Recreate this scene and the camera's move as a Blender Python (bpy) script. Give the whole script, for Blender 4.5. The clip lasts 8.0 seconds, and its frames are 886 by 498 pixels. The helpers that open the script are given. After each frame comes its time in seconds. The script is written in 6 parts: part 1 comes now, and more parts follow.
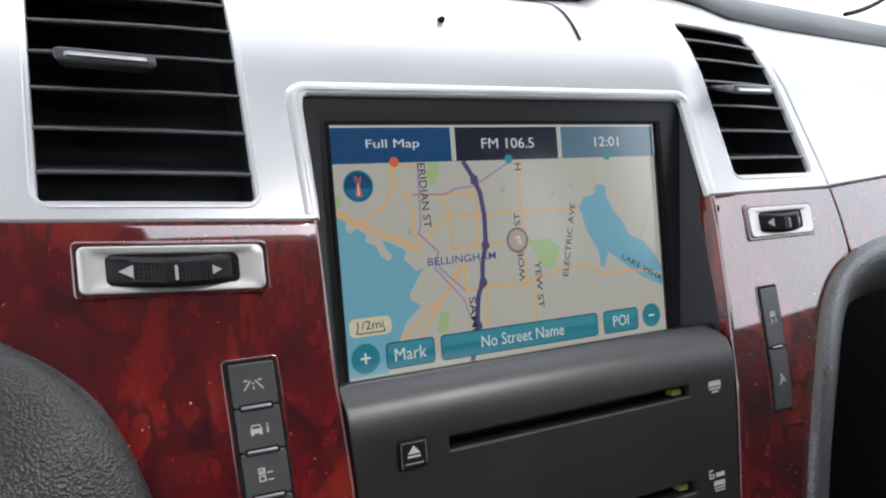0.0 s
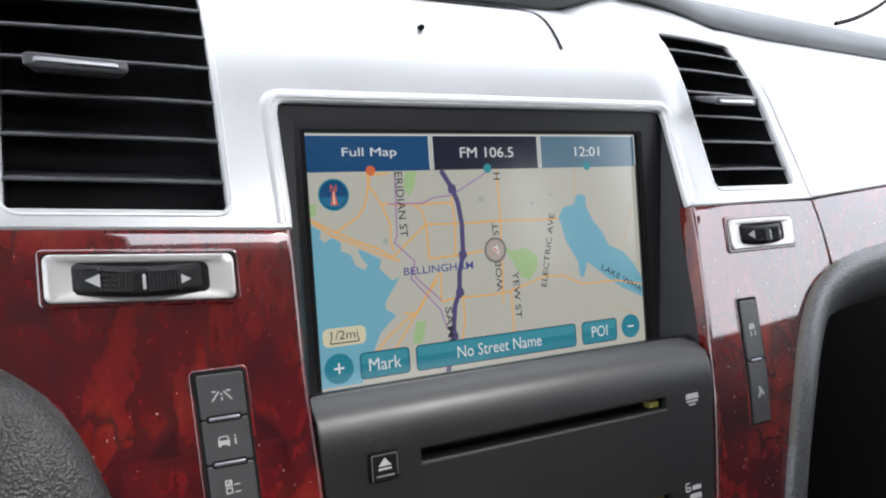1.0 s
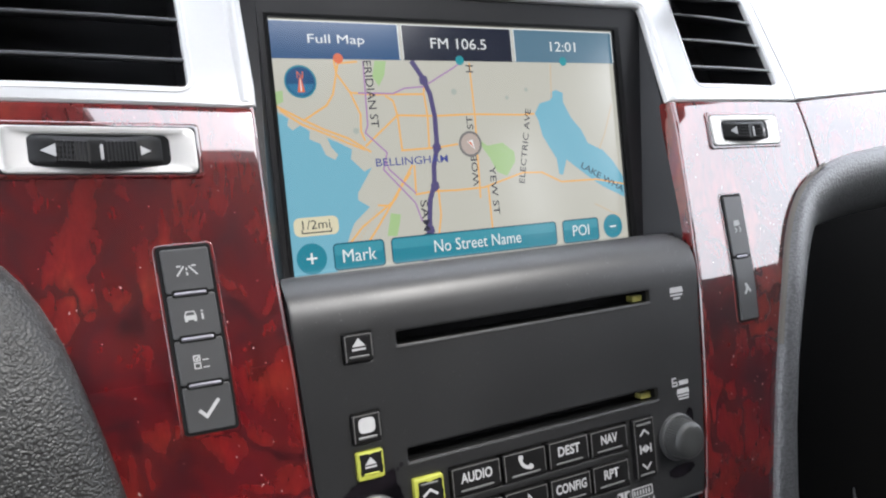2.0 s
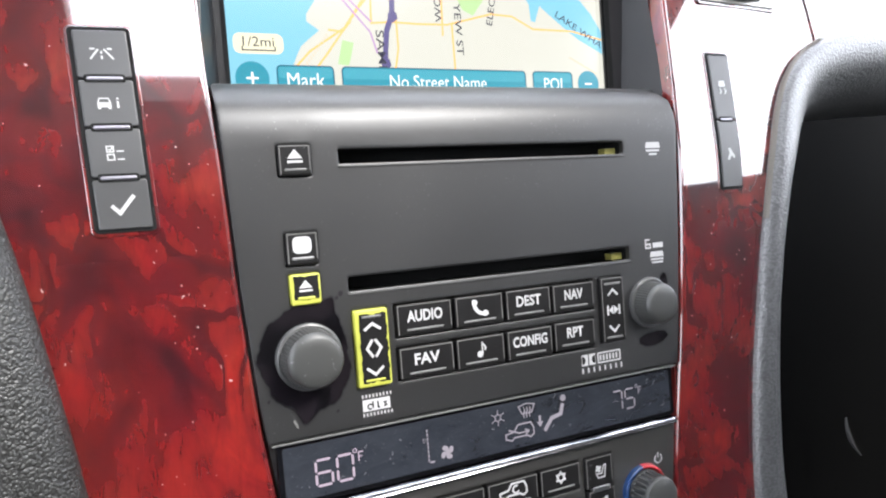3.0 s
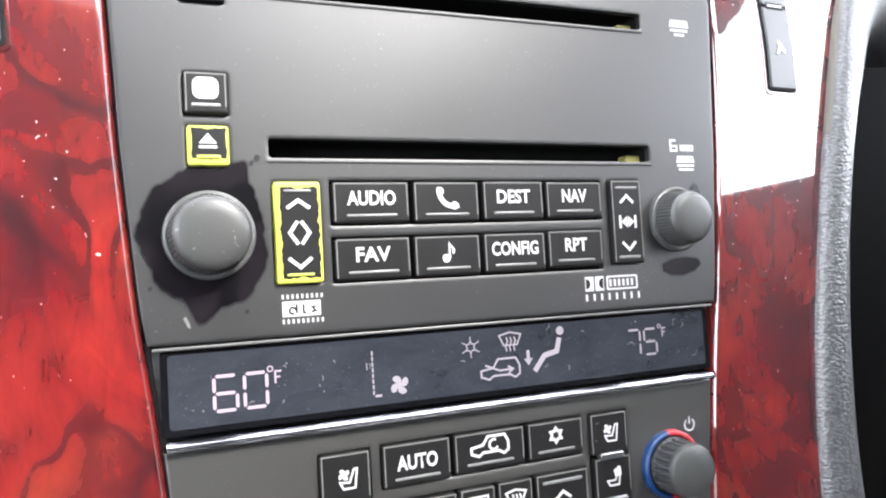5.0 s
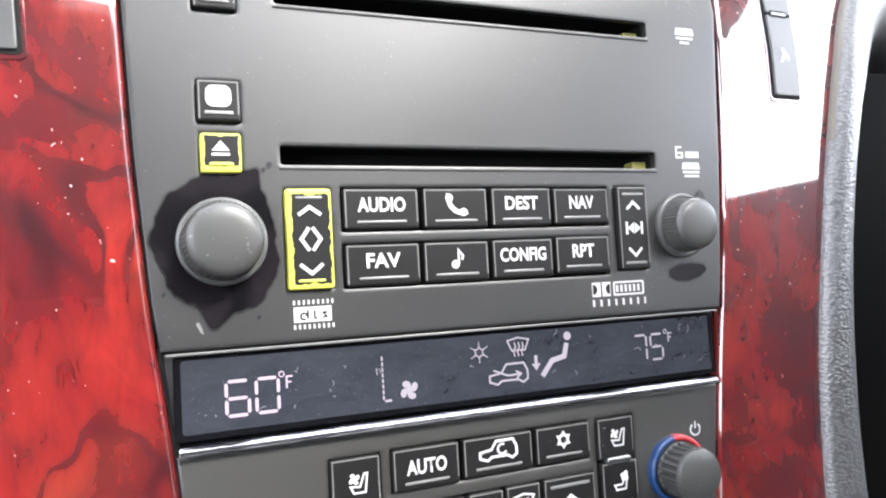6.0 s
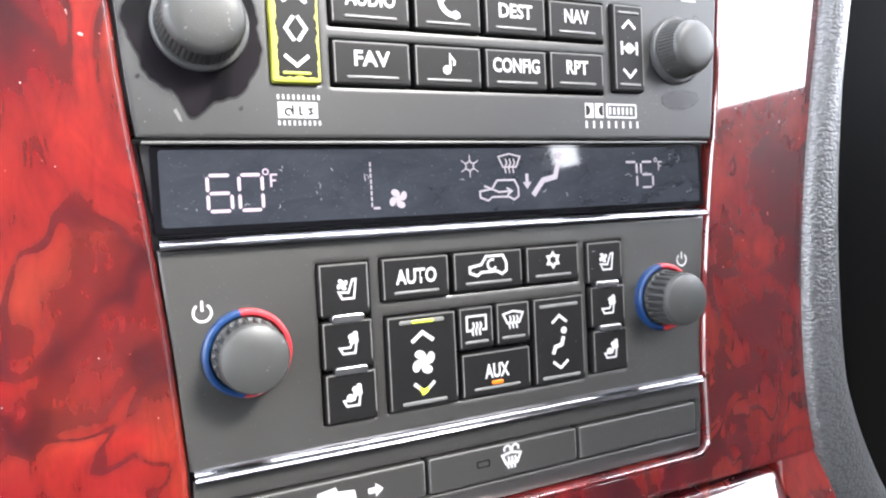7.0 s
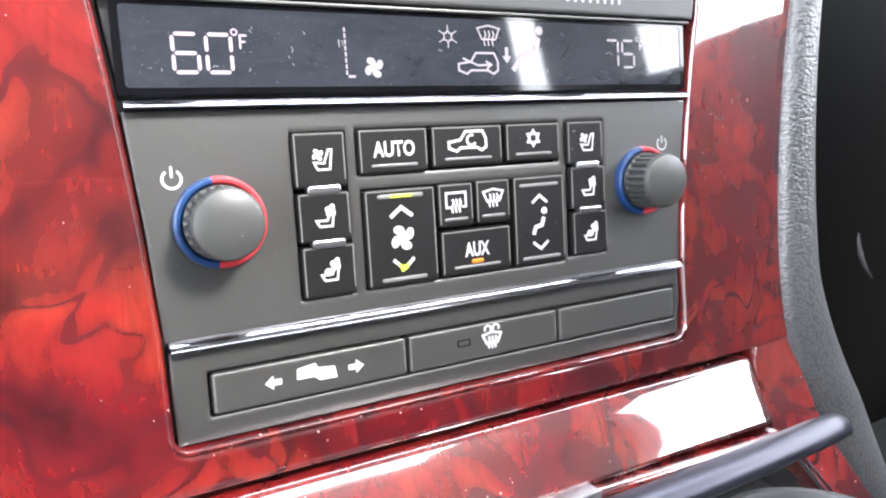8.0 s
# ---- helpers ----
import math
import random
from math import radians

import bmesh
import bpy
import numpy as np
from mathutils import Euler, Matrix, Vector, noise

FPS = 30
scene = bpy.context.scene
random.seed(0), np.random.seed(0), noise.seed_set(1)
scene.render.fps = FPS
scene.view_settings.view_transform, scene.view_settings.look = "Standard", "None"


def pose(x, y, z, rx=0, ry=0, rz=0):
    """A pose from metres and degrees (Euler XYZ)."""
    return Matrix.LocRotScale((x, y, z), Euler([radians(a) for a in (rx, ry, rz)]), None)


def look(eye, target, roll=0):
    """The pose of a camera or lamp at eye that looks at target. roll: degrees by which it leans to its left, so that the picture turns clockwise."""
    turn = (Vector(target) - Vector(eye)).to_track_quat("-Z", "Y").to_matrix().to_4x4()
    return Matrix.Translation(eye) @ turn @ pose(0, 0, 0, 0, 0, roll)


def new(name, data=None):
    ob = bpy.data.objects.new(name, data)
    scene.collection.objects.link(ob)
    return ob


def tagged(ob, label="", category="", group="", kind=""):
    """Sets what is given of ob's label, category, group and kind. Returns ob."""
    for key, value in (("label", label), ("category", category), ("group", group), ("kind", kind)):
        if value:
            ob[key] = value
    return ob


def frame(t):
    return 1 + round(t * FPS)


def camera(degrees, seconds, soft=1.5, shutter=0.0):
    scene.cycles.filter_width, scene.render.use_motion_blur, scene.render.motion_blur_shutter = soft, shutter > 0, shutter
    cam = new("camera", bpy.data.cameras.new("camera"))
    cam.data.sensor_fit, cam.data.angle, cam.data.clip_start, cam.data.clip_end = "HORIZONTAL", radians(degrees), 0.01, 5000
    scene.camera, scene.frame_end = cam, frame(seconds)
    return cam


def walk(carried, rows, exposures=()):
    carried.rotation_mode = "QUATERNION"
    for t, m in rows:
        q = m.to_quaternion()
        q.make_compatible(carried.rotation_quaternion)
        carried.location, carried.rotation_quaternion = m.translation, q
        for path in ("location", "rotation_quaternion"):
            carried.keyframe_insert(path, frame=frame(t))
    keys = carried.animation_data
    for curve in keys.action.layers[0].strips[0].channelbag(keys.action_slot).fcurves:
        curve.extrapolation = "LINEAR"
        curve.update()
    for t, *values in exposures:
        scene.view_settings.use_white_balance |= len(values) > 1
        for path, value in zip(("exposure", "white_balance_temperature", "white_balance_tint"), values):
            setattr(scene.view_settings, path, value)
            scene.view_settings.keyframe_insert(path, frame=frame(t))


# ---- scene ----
from mathutils import geometry

# ---- camera ----
# All of the dashboard is laid out in millimetres on the centre stack: x to the right, y into the dash, z up along its face.
LEAN_BACK = 16.0
STACK = pose(0, 0, 0.64, -LEAN_BACK, 0, 0)
cam = camera(63.26, 8.0, soft=2.1)
ROWS = [
    (0, -0.1861, -0.2572, 0.1289, -26.07, -1.08, -4.47),
    (0.2, -0.1824, -0.2567, 0.1281, -26.54, -1.31, -4.21),
    (0.5, -0.1787, -0.2585, 0.1299, -26.49, -0.89, -4.40),
    (0.8, -0.1775, -0.2587, 0.1312, -26.53, -0.85, -4.11),
    (1, -0.1776, -0.2590, 0.1321, -26.47, -1.03, -3.79),
    (1.2, -0.1757, -0.2604, 0.1292, -26.52, -0.97, -3.89),
    (2.3, -0.1593, -0.2568, 0.0654, -25.98, -2.02, -5.88),
    (2.5, -0.1525, -0.2548, 0.0511, -25.96, -2.20, -5.75),
    (2.7, -0.1500, -0.2508, 0.0391, -25.88, -2.38, -4.84),
    (3, -0.1434, -0.2478, 0.0218, -25.43, -2.51, -4.24),
    (3.2, -0.1394, -0.2461, 0.0129, -24.36, -2.55, -3.73),
    (3.5, -0.1334, -0.2408, -0.0002, -24.19, -2.02, -2.80),
    (3.8, -0.1232, -0.2311, -0.0177, -23.71, -0.18, -1.72),
    (4, -0.1131, -0.2233, -0.0304, -21.86, 0.39, -0.36),
    (4.2, -0.1016, -0.2127, -0.0386, -21.47, -0.38, -0.29),
    (4.5, -0.0931, -0.2010, -0.0471, -21.70, 1.16, -2.66),
    (4.7, -0.0934, -0.1992, -0.0425, -21.94, 2.48, -3.22),
    (5.8, -0.0971, -0.2018, -0.0372, -21.70, 2.61, -3.23),
    (6, -0.0980, -0.2011, -0.0381, -21.99, 2.77, -3.19),
    (6.2, -0.1011, -0.1996, -0.0402, -22.80, 2.61, -3.07),
    (6.5, -0.1014, -0.1967, -0.0529, -23.33, 0.60, -2.94),
    (6.8, -0.1030, -0.1915, -0.0673, -24.32, -1.16, -2.77),
    (7, -0.1039, -0.1895, -0.0744, -24.67, -2.58, -2.72),
    (7.2, -0.1057, -0.1865, -0.0837, -25.63, -4.12, -2.73),
    (7.5, -0.1059, -0.1858, -0.0901, -26.15, -5.43, -3.25),
    (7.8, -0.1052, -0.1859, -0.0931, -26.60, -6.22, -3.16),
    (8, -0.1056, -0.1849, -0.0955, -26.80, -6.84, -3.16),
]
EXPOSURES = [(0.0, 1.1), (0.4, 1.28), (1.2, 1.36), (2.5, 2.1), (3.5, 2.92), (4.5, 3.24), (6.0, 3.24), (7.0, 3.38), (8.0, 3.54)]
walk(cam, [(t, STACK @ pose(x, y, z, 0, 0, yaw) @ pose(0, 0, 0, 90 + pitch) @ pose(0, 0, 0, 0, 0, roll))
           for t, x, y, z, yaw, pitch, roll in ROWS], EXPOSURES)

# ---- daylight ----
world = bpy.data.worlds.new("overcast_sky")
scene.world = world
world.use_nodes = True
wn = world.node_tree
sky = wn.nodes.new("ShaderNodeTexSky")
sky.sky_type = 'NISHITA'
sky.sun_disc = False
sky.sun_elevation, sky.sun_rotation = radians(40), radians(150)
haze = wn.nodes.new("ShaderNodeHueSaturation")
haze.inputs["Saturation"].default_value = 0.35
wn.links.new(sky.outputs[0], haze.inputs["Color"])
cloud = wn.nodes.new("ShaderNodeMix")  # an even veil of bright cloud
cloud.data_type = 'RGBA'
cloud.inputs[0].default_value = 0.5
cloud.inputs[7].default_value = (10.55, 11.0, 12.2, 1)
wn.links.new(haze.outputs[0], cloud.inputs[6])
vault = wn.nodes.new("ShaderNodeTexCoord")
split = wn.nodes.new("ShaderNodeSeparateXYZ")
rise = wn.nodes.new("ShaderNodeMapRange")  # an overcast vault is brighter overhead than at the horizon
rise.inputs[1].default_value, rise.inputs[2].default_value, rise.inputs[3].default_value, rise.inputs[4].default_value = 0.0, 1.0, 0.7, 1.55
wn.links.new(vault.outputs["Generated"], split.inputs[0])
wn.links.new(split.outputs[2], rise.inputs[0])
veil = wn.nodes.new("ShaderNodeVectorMath")
veil.operation = 'SCALE'
wn.links.new(cloud.outputs[2], veil.inputs[0])
wn.links.new(rise.outputs[0], veil.inputs["Scale"])
wn.links.new(veil.outputs[0], wn.nodes["Background"].inputs["Color"])
wn.nodes["Background"].inputs["Strength"].default_value = 0.15
sun = new("sun", bpy.data.lights.new("sun", 'SUN'))
sun.data.energy, sun.data.angle, sun.data.color = 1.2, radians(12), (1.0, 0.97, 0.93)
sun.matrix_world = look((1.5, -2.0, 3.0), (0, 0, 0))

# ---- materials ----
def mat(name, color, rough=0.5, metal=0.0, coat=0.0, emit=None, power=0.0, spec=0.5):
    m = bpy.data.materials.new(name)
    m.use_nodes = True
    b = m.node_tree.nodes["Principled BSDF"]
    b.inputs["Base Color"].default_value = (*color, 1)
    b.inputs["Roughness"].default_value = rough
    b.inputs["Metallic"].default_value = metal
    b.inputs["Specular IOR Level"].default_value = spec
    b.inputs["Coat Weight"].default_value = coat
    b.inputs["Coat Roughness"].default_value = 0.03
    if emit:
        b.inputs["Emission Color"].default_value = (*emit, 1)
        b.inputs["Emission Strength"].default_value = power
    return m


def node(m, kind, **values):
    n = m.node_tree.nodes.new("ShaderNode" + kind)
    for key, value in values.items():
        n.inputs[key].default_value = value
    return n


def wire(m, a, out, b, into):
    m.node_tree.links.new(a.outputs[out], b.inputs[into])


def coords(m, scale=(1, 1, 1), turn=(0, 0, 0)):
    c = node(m, "TexCoord")
    mp = node(m, "Mapping", Scale=scale, Rotation=[radians(a) for a in turn])
    wire(m, c, "Object", mp, "Vector")
    return mp


def ramp(m, stops):
    r = m.node_tree.nodes.new("ShaderNodeValToRGB")
    while len(r.color_ramp.elements) < len(stops):
        r.color_ramp.elements.new(0.5)
    for e, (at, col) in zip(r.color_ramp.elements, stops):
        e.position, e.color = at, (*col, 1)
    return r


def bsdf(m):
    return m.node_tree.nodes["Principled BSDF"]


def grain(m, scale, strength, dist=0.0002, detail=4.0):
    """Fine bump and a slight spread of roughness."""
    c = coords(m)
    n = node(m, "TexNoise", Scale=scale, Detail=detail)
    wire(m, c, 0, n, "Vector")
    bp = node(m, "Bump", Strength=strength, Distance=dist)
    wire(m, n, "Fac", bp, "Height")
    wire(m, bp, 0, bsdf(m), "Normal")
    big = node(m, "TexNoise", Scale=22.0, Detail=3.0)
    wire(m, c, 0, big, "Vector")
    rough = bsdf(m).inputs["Roughness"].default_value
    rr = node(m, "MapRange")
    rr.inputs[3].default_value, rr.inputs[4].default_value = rough - 0.07, rough + 0.1
    wire(m, big, "Fac", rr, 0)
    wire(m, rr, 0, bsdf(m), "Roughness")
    return m


def dusty(m, base, dust, scale=900.0, cut=0.74):
    """Scattered pale dust specks on the base colour."""
    c = coords(m)
    n = node(m, "TexNoise", Scale=scale, Detail=1.0)
    wire(m, c, 0, n, "Vector")
    patch = node(m, "TexNoise", Scale=25.0, Detail=2.0)
    wire(m, c, 0, patch, "Vector")
    mul = node(m, "Math")
    mul.operation = 'MULTIPLY_ADD'
    wire(m, patch, "Fac", mul, 0)
    mul.inputs[1].default_value = 0.25
    wire(m, n, "Fac", mul, 2)
    r = ramp(m, [(cut + 0.1, base), (cut + 0.16, dust)])
    wire(m, mul, 0, r, 0)
    wire(m, r, 0, bsdf(m), "Base Color")
    return m


def burl():
    """Lacquered red burl: soft crimson clouds, smoky dark patches, a few growth lines and a feathery grain."""
    m = mat("burl_walnut", (0.2, 0.012, 0.01), 0.4, coat=1.0, spec=0.2)
    bsdf(m).inputs["Coat IOR"].default_value = 2.2
    bsdf(m).inputs["Coat Roughness"].default_value = 0.04
    c = coords(m, (1, 1, 0.75))
    warp = node(m, "TexNoise", Scale=16.0, Detail=3.0, Distortion=0.5)
    wire(m, c, 0, warp, "Vector")
    mix = node(m, "Mix")
    mix.data_type = 'VECTOR'
    mix.inputs[0].default_value = 0.05
    wire(m, c, 0, mix, 4)
    wire(m, warp, "Color", mix, 5)

    def darker(below, mask, shade):
        n = node(m, "Mix")
        n.data_type = 'RGBA'
        wire(m, mask, 0, n, 0)
        wire(m, below, 2 if below.bl_idname == "ShaderNodeMix" else 0, n, 6)
        n.inputs[7].default_value = (*shade, 1)
        return n

    def product(a, b):
        n = node(m, "Math")
        n.operation = 'MULTIPLY'
        wire(m, a, 0, n, 0)
        wire(m, b, 0, n, 1)
        return n

    def grey(noise_node, stops):
        r = ramp(m, [(at, (v, v, v)) for at, v in stops])
        wire(m, noise_node, "Fac", r, 0)
        return r

    # broad clouds of colour, orange-red where the figure opens
    a = node(m, "TexNoise", Scale=30.0, Detail=4.0, Roughness=0.5, Distortion=0.5)
    wire(m, mix, 1, a, "Vector")
    r = ramp(m, [(0.26, (0.05, 0.0022, 0.0052)), (0.42, (0.118, 0.0044, 0.0064)), (0.56, (0.184, 0.0108, 0.0084)), (0.76, (0.255, 0.03, 0.015))])
    wire(m, a, "Fac", r, 0)
    # smoky dark patches with feathered borders
    smoke = node(m, "TexNoise", Scale=34.0, Detail=3.5, Roughness=0.5, Distortion=0.6)
    wire(m, mix, 1, smoke, "Vector")
    where = node(m, "TexNoise", Scale=17.0, Detail=2.0)
    wire(m, c, 0, where, "Vector")
    out = darker(r, product(grey(smoke, [(0.38, 0), (0.66, 0.92)]), grey(where, [(0.36, 0.25), (0.64, 1.0)])), (0.024, 0.0045, 0.0065))
    # faint swirls: nested dark growth lines that come and go
    for scale, rings, patch, much in ((13.0, 62.0, 22.0, 0.78), (24.0, 44.0, 15.0, 0.62)):
        hill = node(m, "TexNoise", Scale=scale, Detail=3.0, Roughness=0.45, Distortion=0.4)
        wire(m, mix, 1, hill, "Vector")
        turns = node(m, "Math")
        turns.operation = 'MULTIPLY'
        wire(m, hill, "Fac", turns, 0)
        turns.inputs[1].default_value = rings
        wave = node(m, "Math")
        wave.operation = 'SINE'
        wire(m, turns, 0, wave, 0)
        line = ramp(m, [(0.15, (0, 0, 0)), (0.75, (0.35 * much,) * 3), (1.0, (much,) * 3)])
        wire(m, wave, 0, line, 0)
        gate = node(m, "TexNoise", Scale=patch, Detail=2.0)
        wire(m, c, 0, gate, "Vector")
        out = darker(out, product(line, grey(gate, [(0.37, 0.15), (0.57, 1.0)])), (0.022, 0.0035, 0.006))
    # feathery grain, drawn out upward
    fc = coords(m, (1, 1, 0.3), (0, 12, 0))
    for scale, lo, hi, much in ((70.0, 0.5, 1.25, 0.75), (260.0, 0.66, 1.2, 0.75)):
        fine = node(m, "TexNoise", Scale=scale, Detail=5.0, Roughness=0.62, Distortion=0.6)
        wire(m, fc, 0, fine, "Vector")
        shade = ramp(m, [(0.32, (lo, lo * 0.94, lo * 0.96)), (0.5, (1, 1, 1)), (0.72, (hi, hi * 1.04, hi))])
        wire(m, fine, "Fac", shade, 0)
        flecks = node(m, "Mix")
        flecks.data_type, flecks.blend_type = 'RGBA', 'MULTIPLY'
        flecks.inputs[0].default_value = much
        wire(m, out, 2, flecks, 6)
        wire(m, shade, 0, flecks, 7)
        out = flecks
    # dust specks lying on the lacquer, thicker in some places
    n = node(m, "TexNoise", Scale=900.0, Detail=0.0)
    wire(m, c, 0, n, "Vector")
    patch = node(m, "TexNoise", Scale=11.0, Detail=2.0)
    wire(m, c, 0, patch, "Vector")
    both = node(m, "Math")
    both.operation = 'MULTIPLY_ADD'
    wire(m, patch, "Fac", both, 0)
    both.inputs[1].default_value = 0.22
    wire(m, n, "Fac", both, 2)
    d = ramp(m, [(0.953, (0, 0, 0)), (0.975, (0.8, 0.8, 0.8))])
    wire(m, both, 0, d, 0)
    out = darker(out, d, (0.5, 0.42, 0.4))
    wire(m, out, 2, bsdf(m), "Base Color")
    return m


def leather(name, color, size=1.1, strength=0.8, rough=0.48, stretch=(1, 1, 1), spec=0.5, coat=0.0):
    """Pebbled hide: domed grains of the given size in millimetres, the shade of the creases put into the colour."""
    m = mat(name, color, rough, spec=spec, coat=coat)
    bsdf(m).inputs["Coat Roughness"].default_value = 0.36
    c = coords(m, stretch)
    warp = node(m, "TexNoise", Scale=240.0 / size, Detail=2.0)
    wire(m, c, 0, warp, "Vector")
    mix = node(m, "Mix")
    mix.data_type = 'VECTOR'
    mix.inputs[0].default_value = 0.0016 * size
    wire(m, c, 0, mix, 4)
    wire(m, warp, "Color", mix, 5)
    v = node(m, "TexVoronoi", Scale=1000.0 / size)
    v.feature = 'SMOOTH_F1'
    v.inputs["Smoothness"].default_value = 0.35
    wire(m, mix, 1, v, "Vector")
    dome = ramp(m, [(0.1, (1, 1, 1)), (0.42, (0.62, 0.62, 0.62)), (0.75, (0, 0, 0))])
    wire(m, v, "Distance", dome, 0)
    bp = node(m, "Bump", Strength=strength, Distance=0.00042 * size)
    wire(m, dome, 0, bp, "Height")
    wire(m, bp, 0, bsdf(m), "Normal")
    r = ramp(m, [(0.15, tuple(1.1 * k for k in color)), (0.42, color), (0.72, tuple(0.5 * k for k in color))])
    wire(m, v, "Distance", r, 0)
    big = node(m, "TexNoise", Scale=14.0, Detail=3.0)
    wire(m, c, 0, big, "Vector")
    wear = ramp(m, [(0.3, (0.82, 0.82, 0.82)), (0.75, (1.1, 1.1, 1.1))])
    wire(m, big, "Fac", wear, 0)
    mul = node(m, "Mix")
    mul.data_type, mul.blend_type = 'RGBA', 'MULTIPLY'
    mul.inputs[0].default_value = 1.0
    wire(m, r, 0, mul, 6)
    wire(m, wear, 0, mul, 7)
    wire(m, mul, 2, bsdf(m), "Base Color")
    return m


def satin(m, weight, rough):
    """A worn semi-gloss skin on hard plastic."""
    bsdf(m).inputs["Coat Weight"].default_value = weight
    bsdf(m).inputs["Coat Roughness"].default_value = rough
    return m


def smudged(m):
    """Finger smears and dust on dark glass."""
    c = coords(m, (1, 1, 2.5), (0, 25, 0))
    n = node(m, "TexNoise", Scale=55.0, Detail=6.0, Roughness=0.65, Distortion=0.8)
    wire(m, c, 0, n, "Vector")
    # smear tones, both lifted a little to stand in for a hazy reflection
    r = ramp(m, [(0.3, (0.0165, 0.0185, 0.0235)), (0.75, (0.029, 0.032, 0.039))])
    wire(m, n, "Fac", r, 0)
    d = node(m, "TexNoise", Scale=1300.0, Detail=1.0)
    wire(m, c, 0, d, "Vector")
    spot = ramp(m, [(0.74, (0, 0, 0)), (0.78, (1, 1, 1))])
    wire(m, d, "Fac", spot, 0)
    mix = node(m, "Mix")
    mix.data_type = 'RGBA'
    wire(m, spot, 0, mix, 0)
    wire(m, r, 0, mix, 6)
    mix.inputs[7].default_value = (0.12, 0.12, 0.13, 1)
    wire(m, mix, 2, bsdf(m), "Base Color")
    rr = node(m, "MapRange")
    rr.inputs[3].default_value, rr.inputs[4].default_value = 0.02, 0.07
    wire(m, n, "Fac", rr, 0)
    wire(m, rr, 0, bsdf(m), "Roughness")
    return m


WOOD = burl()
SILVER = grain(mat("satin_silver_paint", (0.72, 0.717, 0.705), 0.34, 0.45), 1500.0, 0.05)
def mottled_reflections(m):
    """Chrome with grey specks and streaks in its colour that stand in for broken reflections."""
    c = coords(m, (0.35, 1, 2.0))
    n = node(m, "TexNoise", Scale=160.0, Detail=6.0, Roughness=0.7)
    wire(m, c, 0, n, "Vector")
    r = ramp(m, [(0.4, (0.17, 0.17, 0.19)), (0.62, (0.5, 0.5, 0.535))])
    wire(m, n, "Fac", r, 0)
    wire(m, r, 0, bsdf(m), "Base Color")
    return m


CHROME = mottled_reflections(mat("chrome", (0.56, 0.56, 0.58), 0.13, 1.0))
SATIN = mat("satin_chrome", (0.6, 0.6, 0.62), 0.28, 1.0)
FACE = grain(dusty(mat("soft_black_plastic", (0.0116, 0.0115, 0.0114), 0.4, spec=0.76), (0.0118, 0.0117, 0.0116), (0.1, 0.1, 0.1), 1400.0, 0.75), 2600.0, 0.12)
CLIMATE = satin(grain(dusty(mat("charcoal_plastic", (0.0292, 0.0278, 0.0258), 0.37, spec=1.0), (0.0278, 0.0266, 0.0248), (0.17, 0.17, 0.16), 1900.0, 0.76), 2600.0, 0.12), 0.35, 0.3)
BUTTON = grain(dusty(mat("button_plastic", (0.0078, 0.0074, 0.0074), 0.42, spec=0.22), (0.0078, 0.0074, 0.0074), (0.1, 0.1, 0.1), 900.0, 0.8), 3000.0, 0.1)
GREYBTN = grain(mat("dark_grey_button", (0.055, 0.055, 0.055), 0.36, spec=0.55), 3000.0, 0.1)
KNOB = grain(dusty(mat("knob_rubber", (0.038, 0.0385, 0.0365), 0.38), (0.038, 0.0385, 0.0365), (0.11, 0.11, 0.11), 700.0, 0.76), 2500.0, 0.22)
GRIP = grain(mat("grip_rubber", (0.024, 0.0245, 0.0235), 0.45), 2500.0, 0.22)
DARK = mat("black_gap", (0.009, 0.009, 0.009), 0.7, spec=0.15)
VENT = grain(mat("vent_plastic", (0.036, 0.036, 0.038), 0.42), 2000.0, 0.08)
EDGE = mat("bevel_light_and_chip", (0.12, 0.118, 0.112), 0.42)
LAMPBAR = mat("dull_chrome_bar", (0.3, 0.29, 0.32), 0.3, 0.7)
BAR = mat("grey_lamp_bar", (0.13, 0.13, 0.126), 0.35)
COLLAR = grain(mat("worn_knob_collar", (0.065, 0.065, 0.064), 0.36), 1500.0, 0.1)
FADED = mat("faded_print", (0.42, 0.42, 0.41), 0.5)
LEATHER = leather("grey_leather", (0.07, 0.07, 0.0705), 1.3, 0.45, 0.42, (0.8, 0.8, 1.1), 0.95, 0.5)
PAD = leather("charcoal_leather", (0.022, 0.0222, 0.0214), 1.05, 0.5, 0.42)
DASH = grain(mat("dash_top_vinyl", (0.042, 0.048, 0.048), 0.46), 1200.0, 0.08)
NICKEL = grain(mat("pale_nickel_bezel", (0.6, 0.58, 0.55), 0.36, 0.55), 1500.0, 0.05)
BEZEL = grain(mat("black_bezel_plastic", (0.0095, 0.0095, 0.0105), 0.4, spec=0.36), 2600.0, 0.1)
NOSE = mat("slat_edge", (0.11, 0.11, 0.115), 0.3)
LIP = mat("slot_lip", (0.045, 0.045, 0.045), 0.45, spec=0.3)
PRINT = mat("white_print", (0.43, 0.425, 0.42), 0.5)
YELLOW = grain(mat("worn_yellow_paint", (0.37, 0.38, 0.055), 0.5), 1500.0, 0.2)
PATCH = grain(dusty(mat("dark_glue_stain", (0.003, 0.0027, 0.0034), 0.2, spec=0.4), (0.003, 0.0027, 0.0034), (0.0085, 0.0068, 0.0085), 45.0, 0.48), 200.0, 0.25, 0.0004)
HALO = mat("thin_glue_film", (0.007, 0.0068, 0.0078), 0.34, spec=0.45)
BLUE = mat("blue_ring", (0.004, 0.027, 0.095), 0.36)
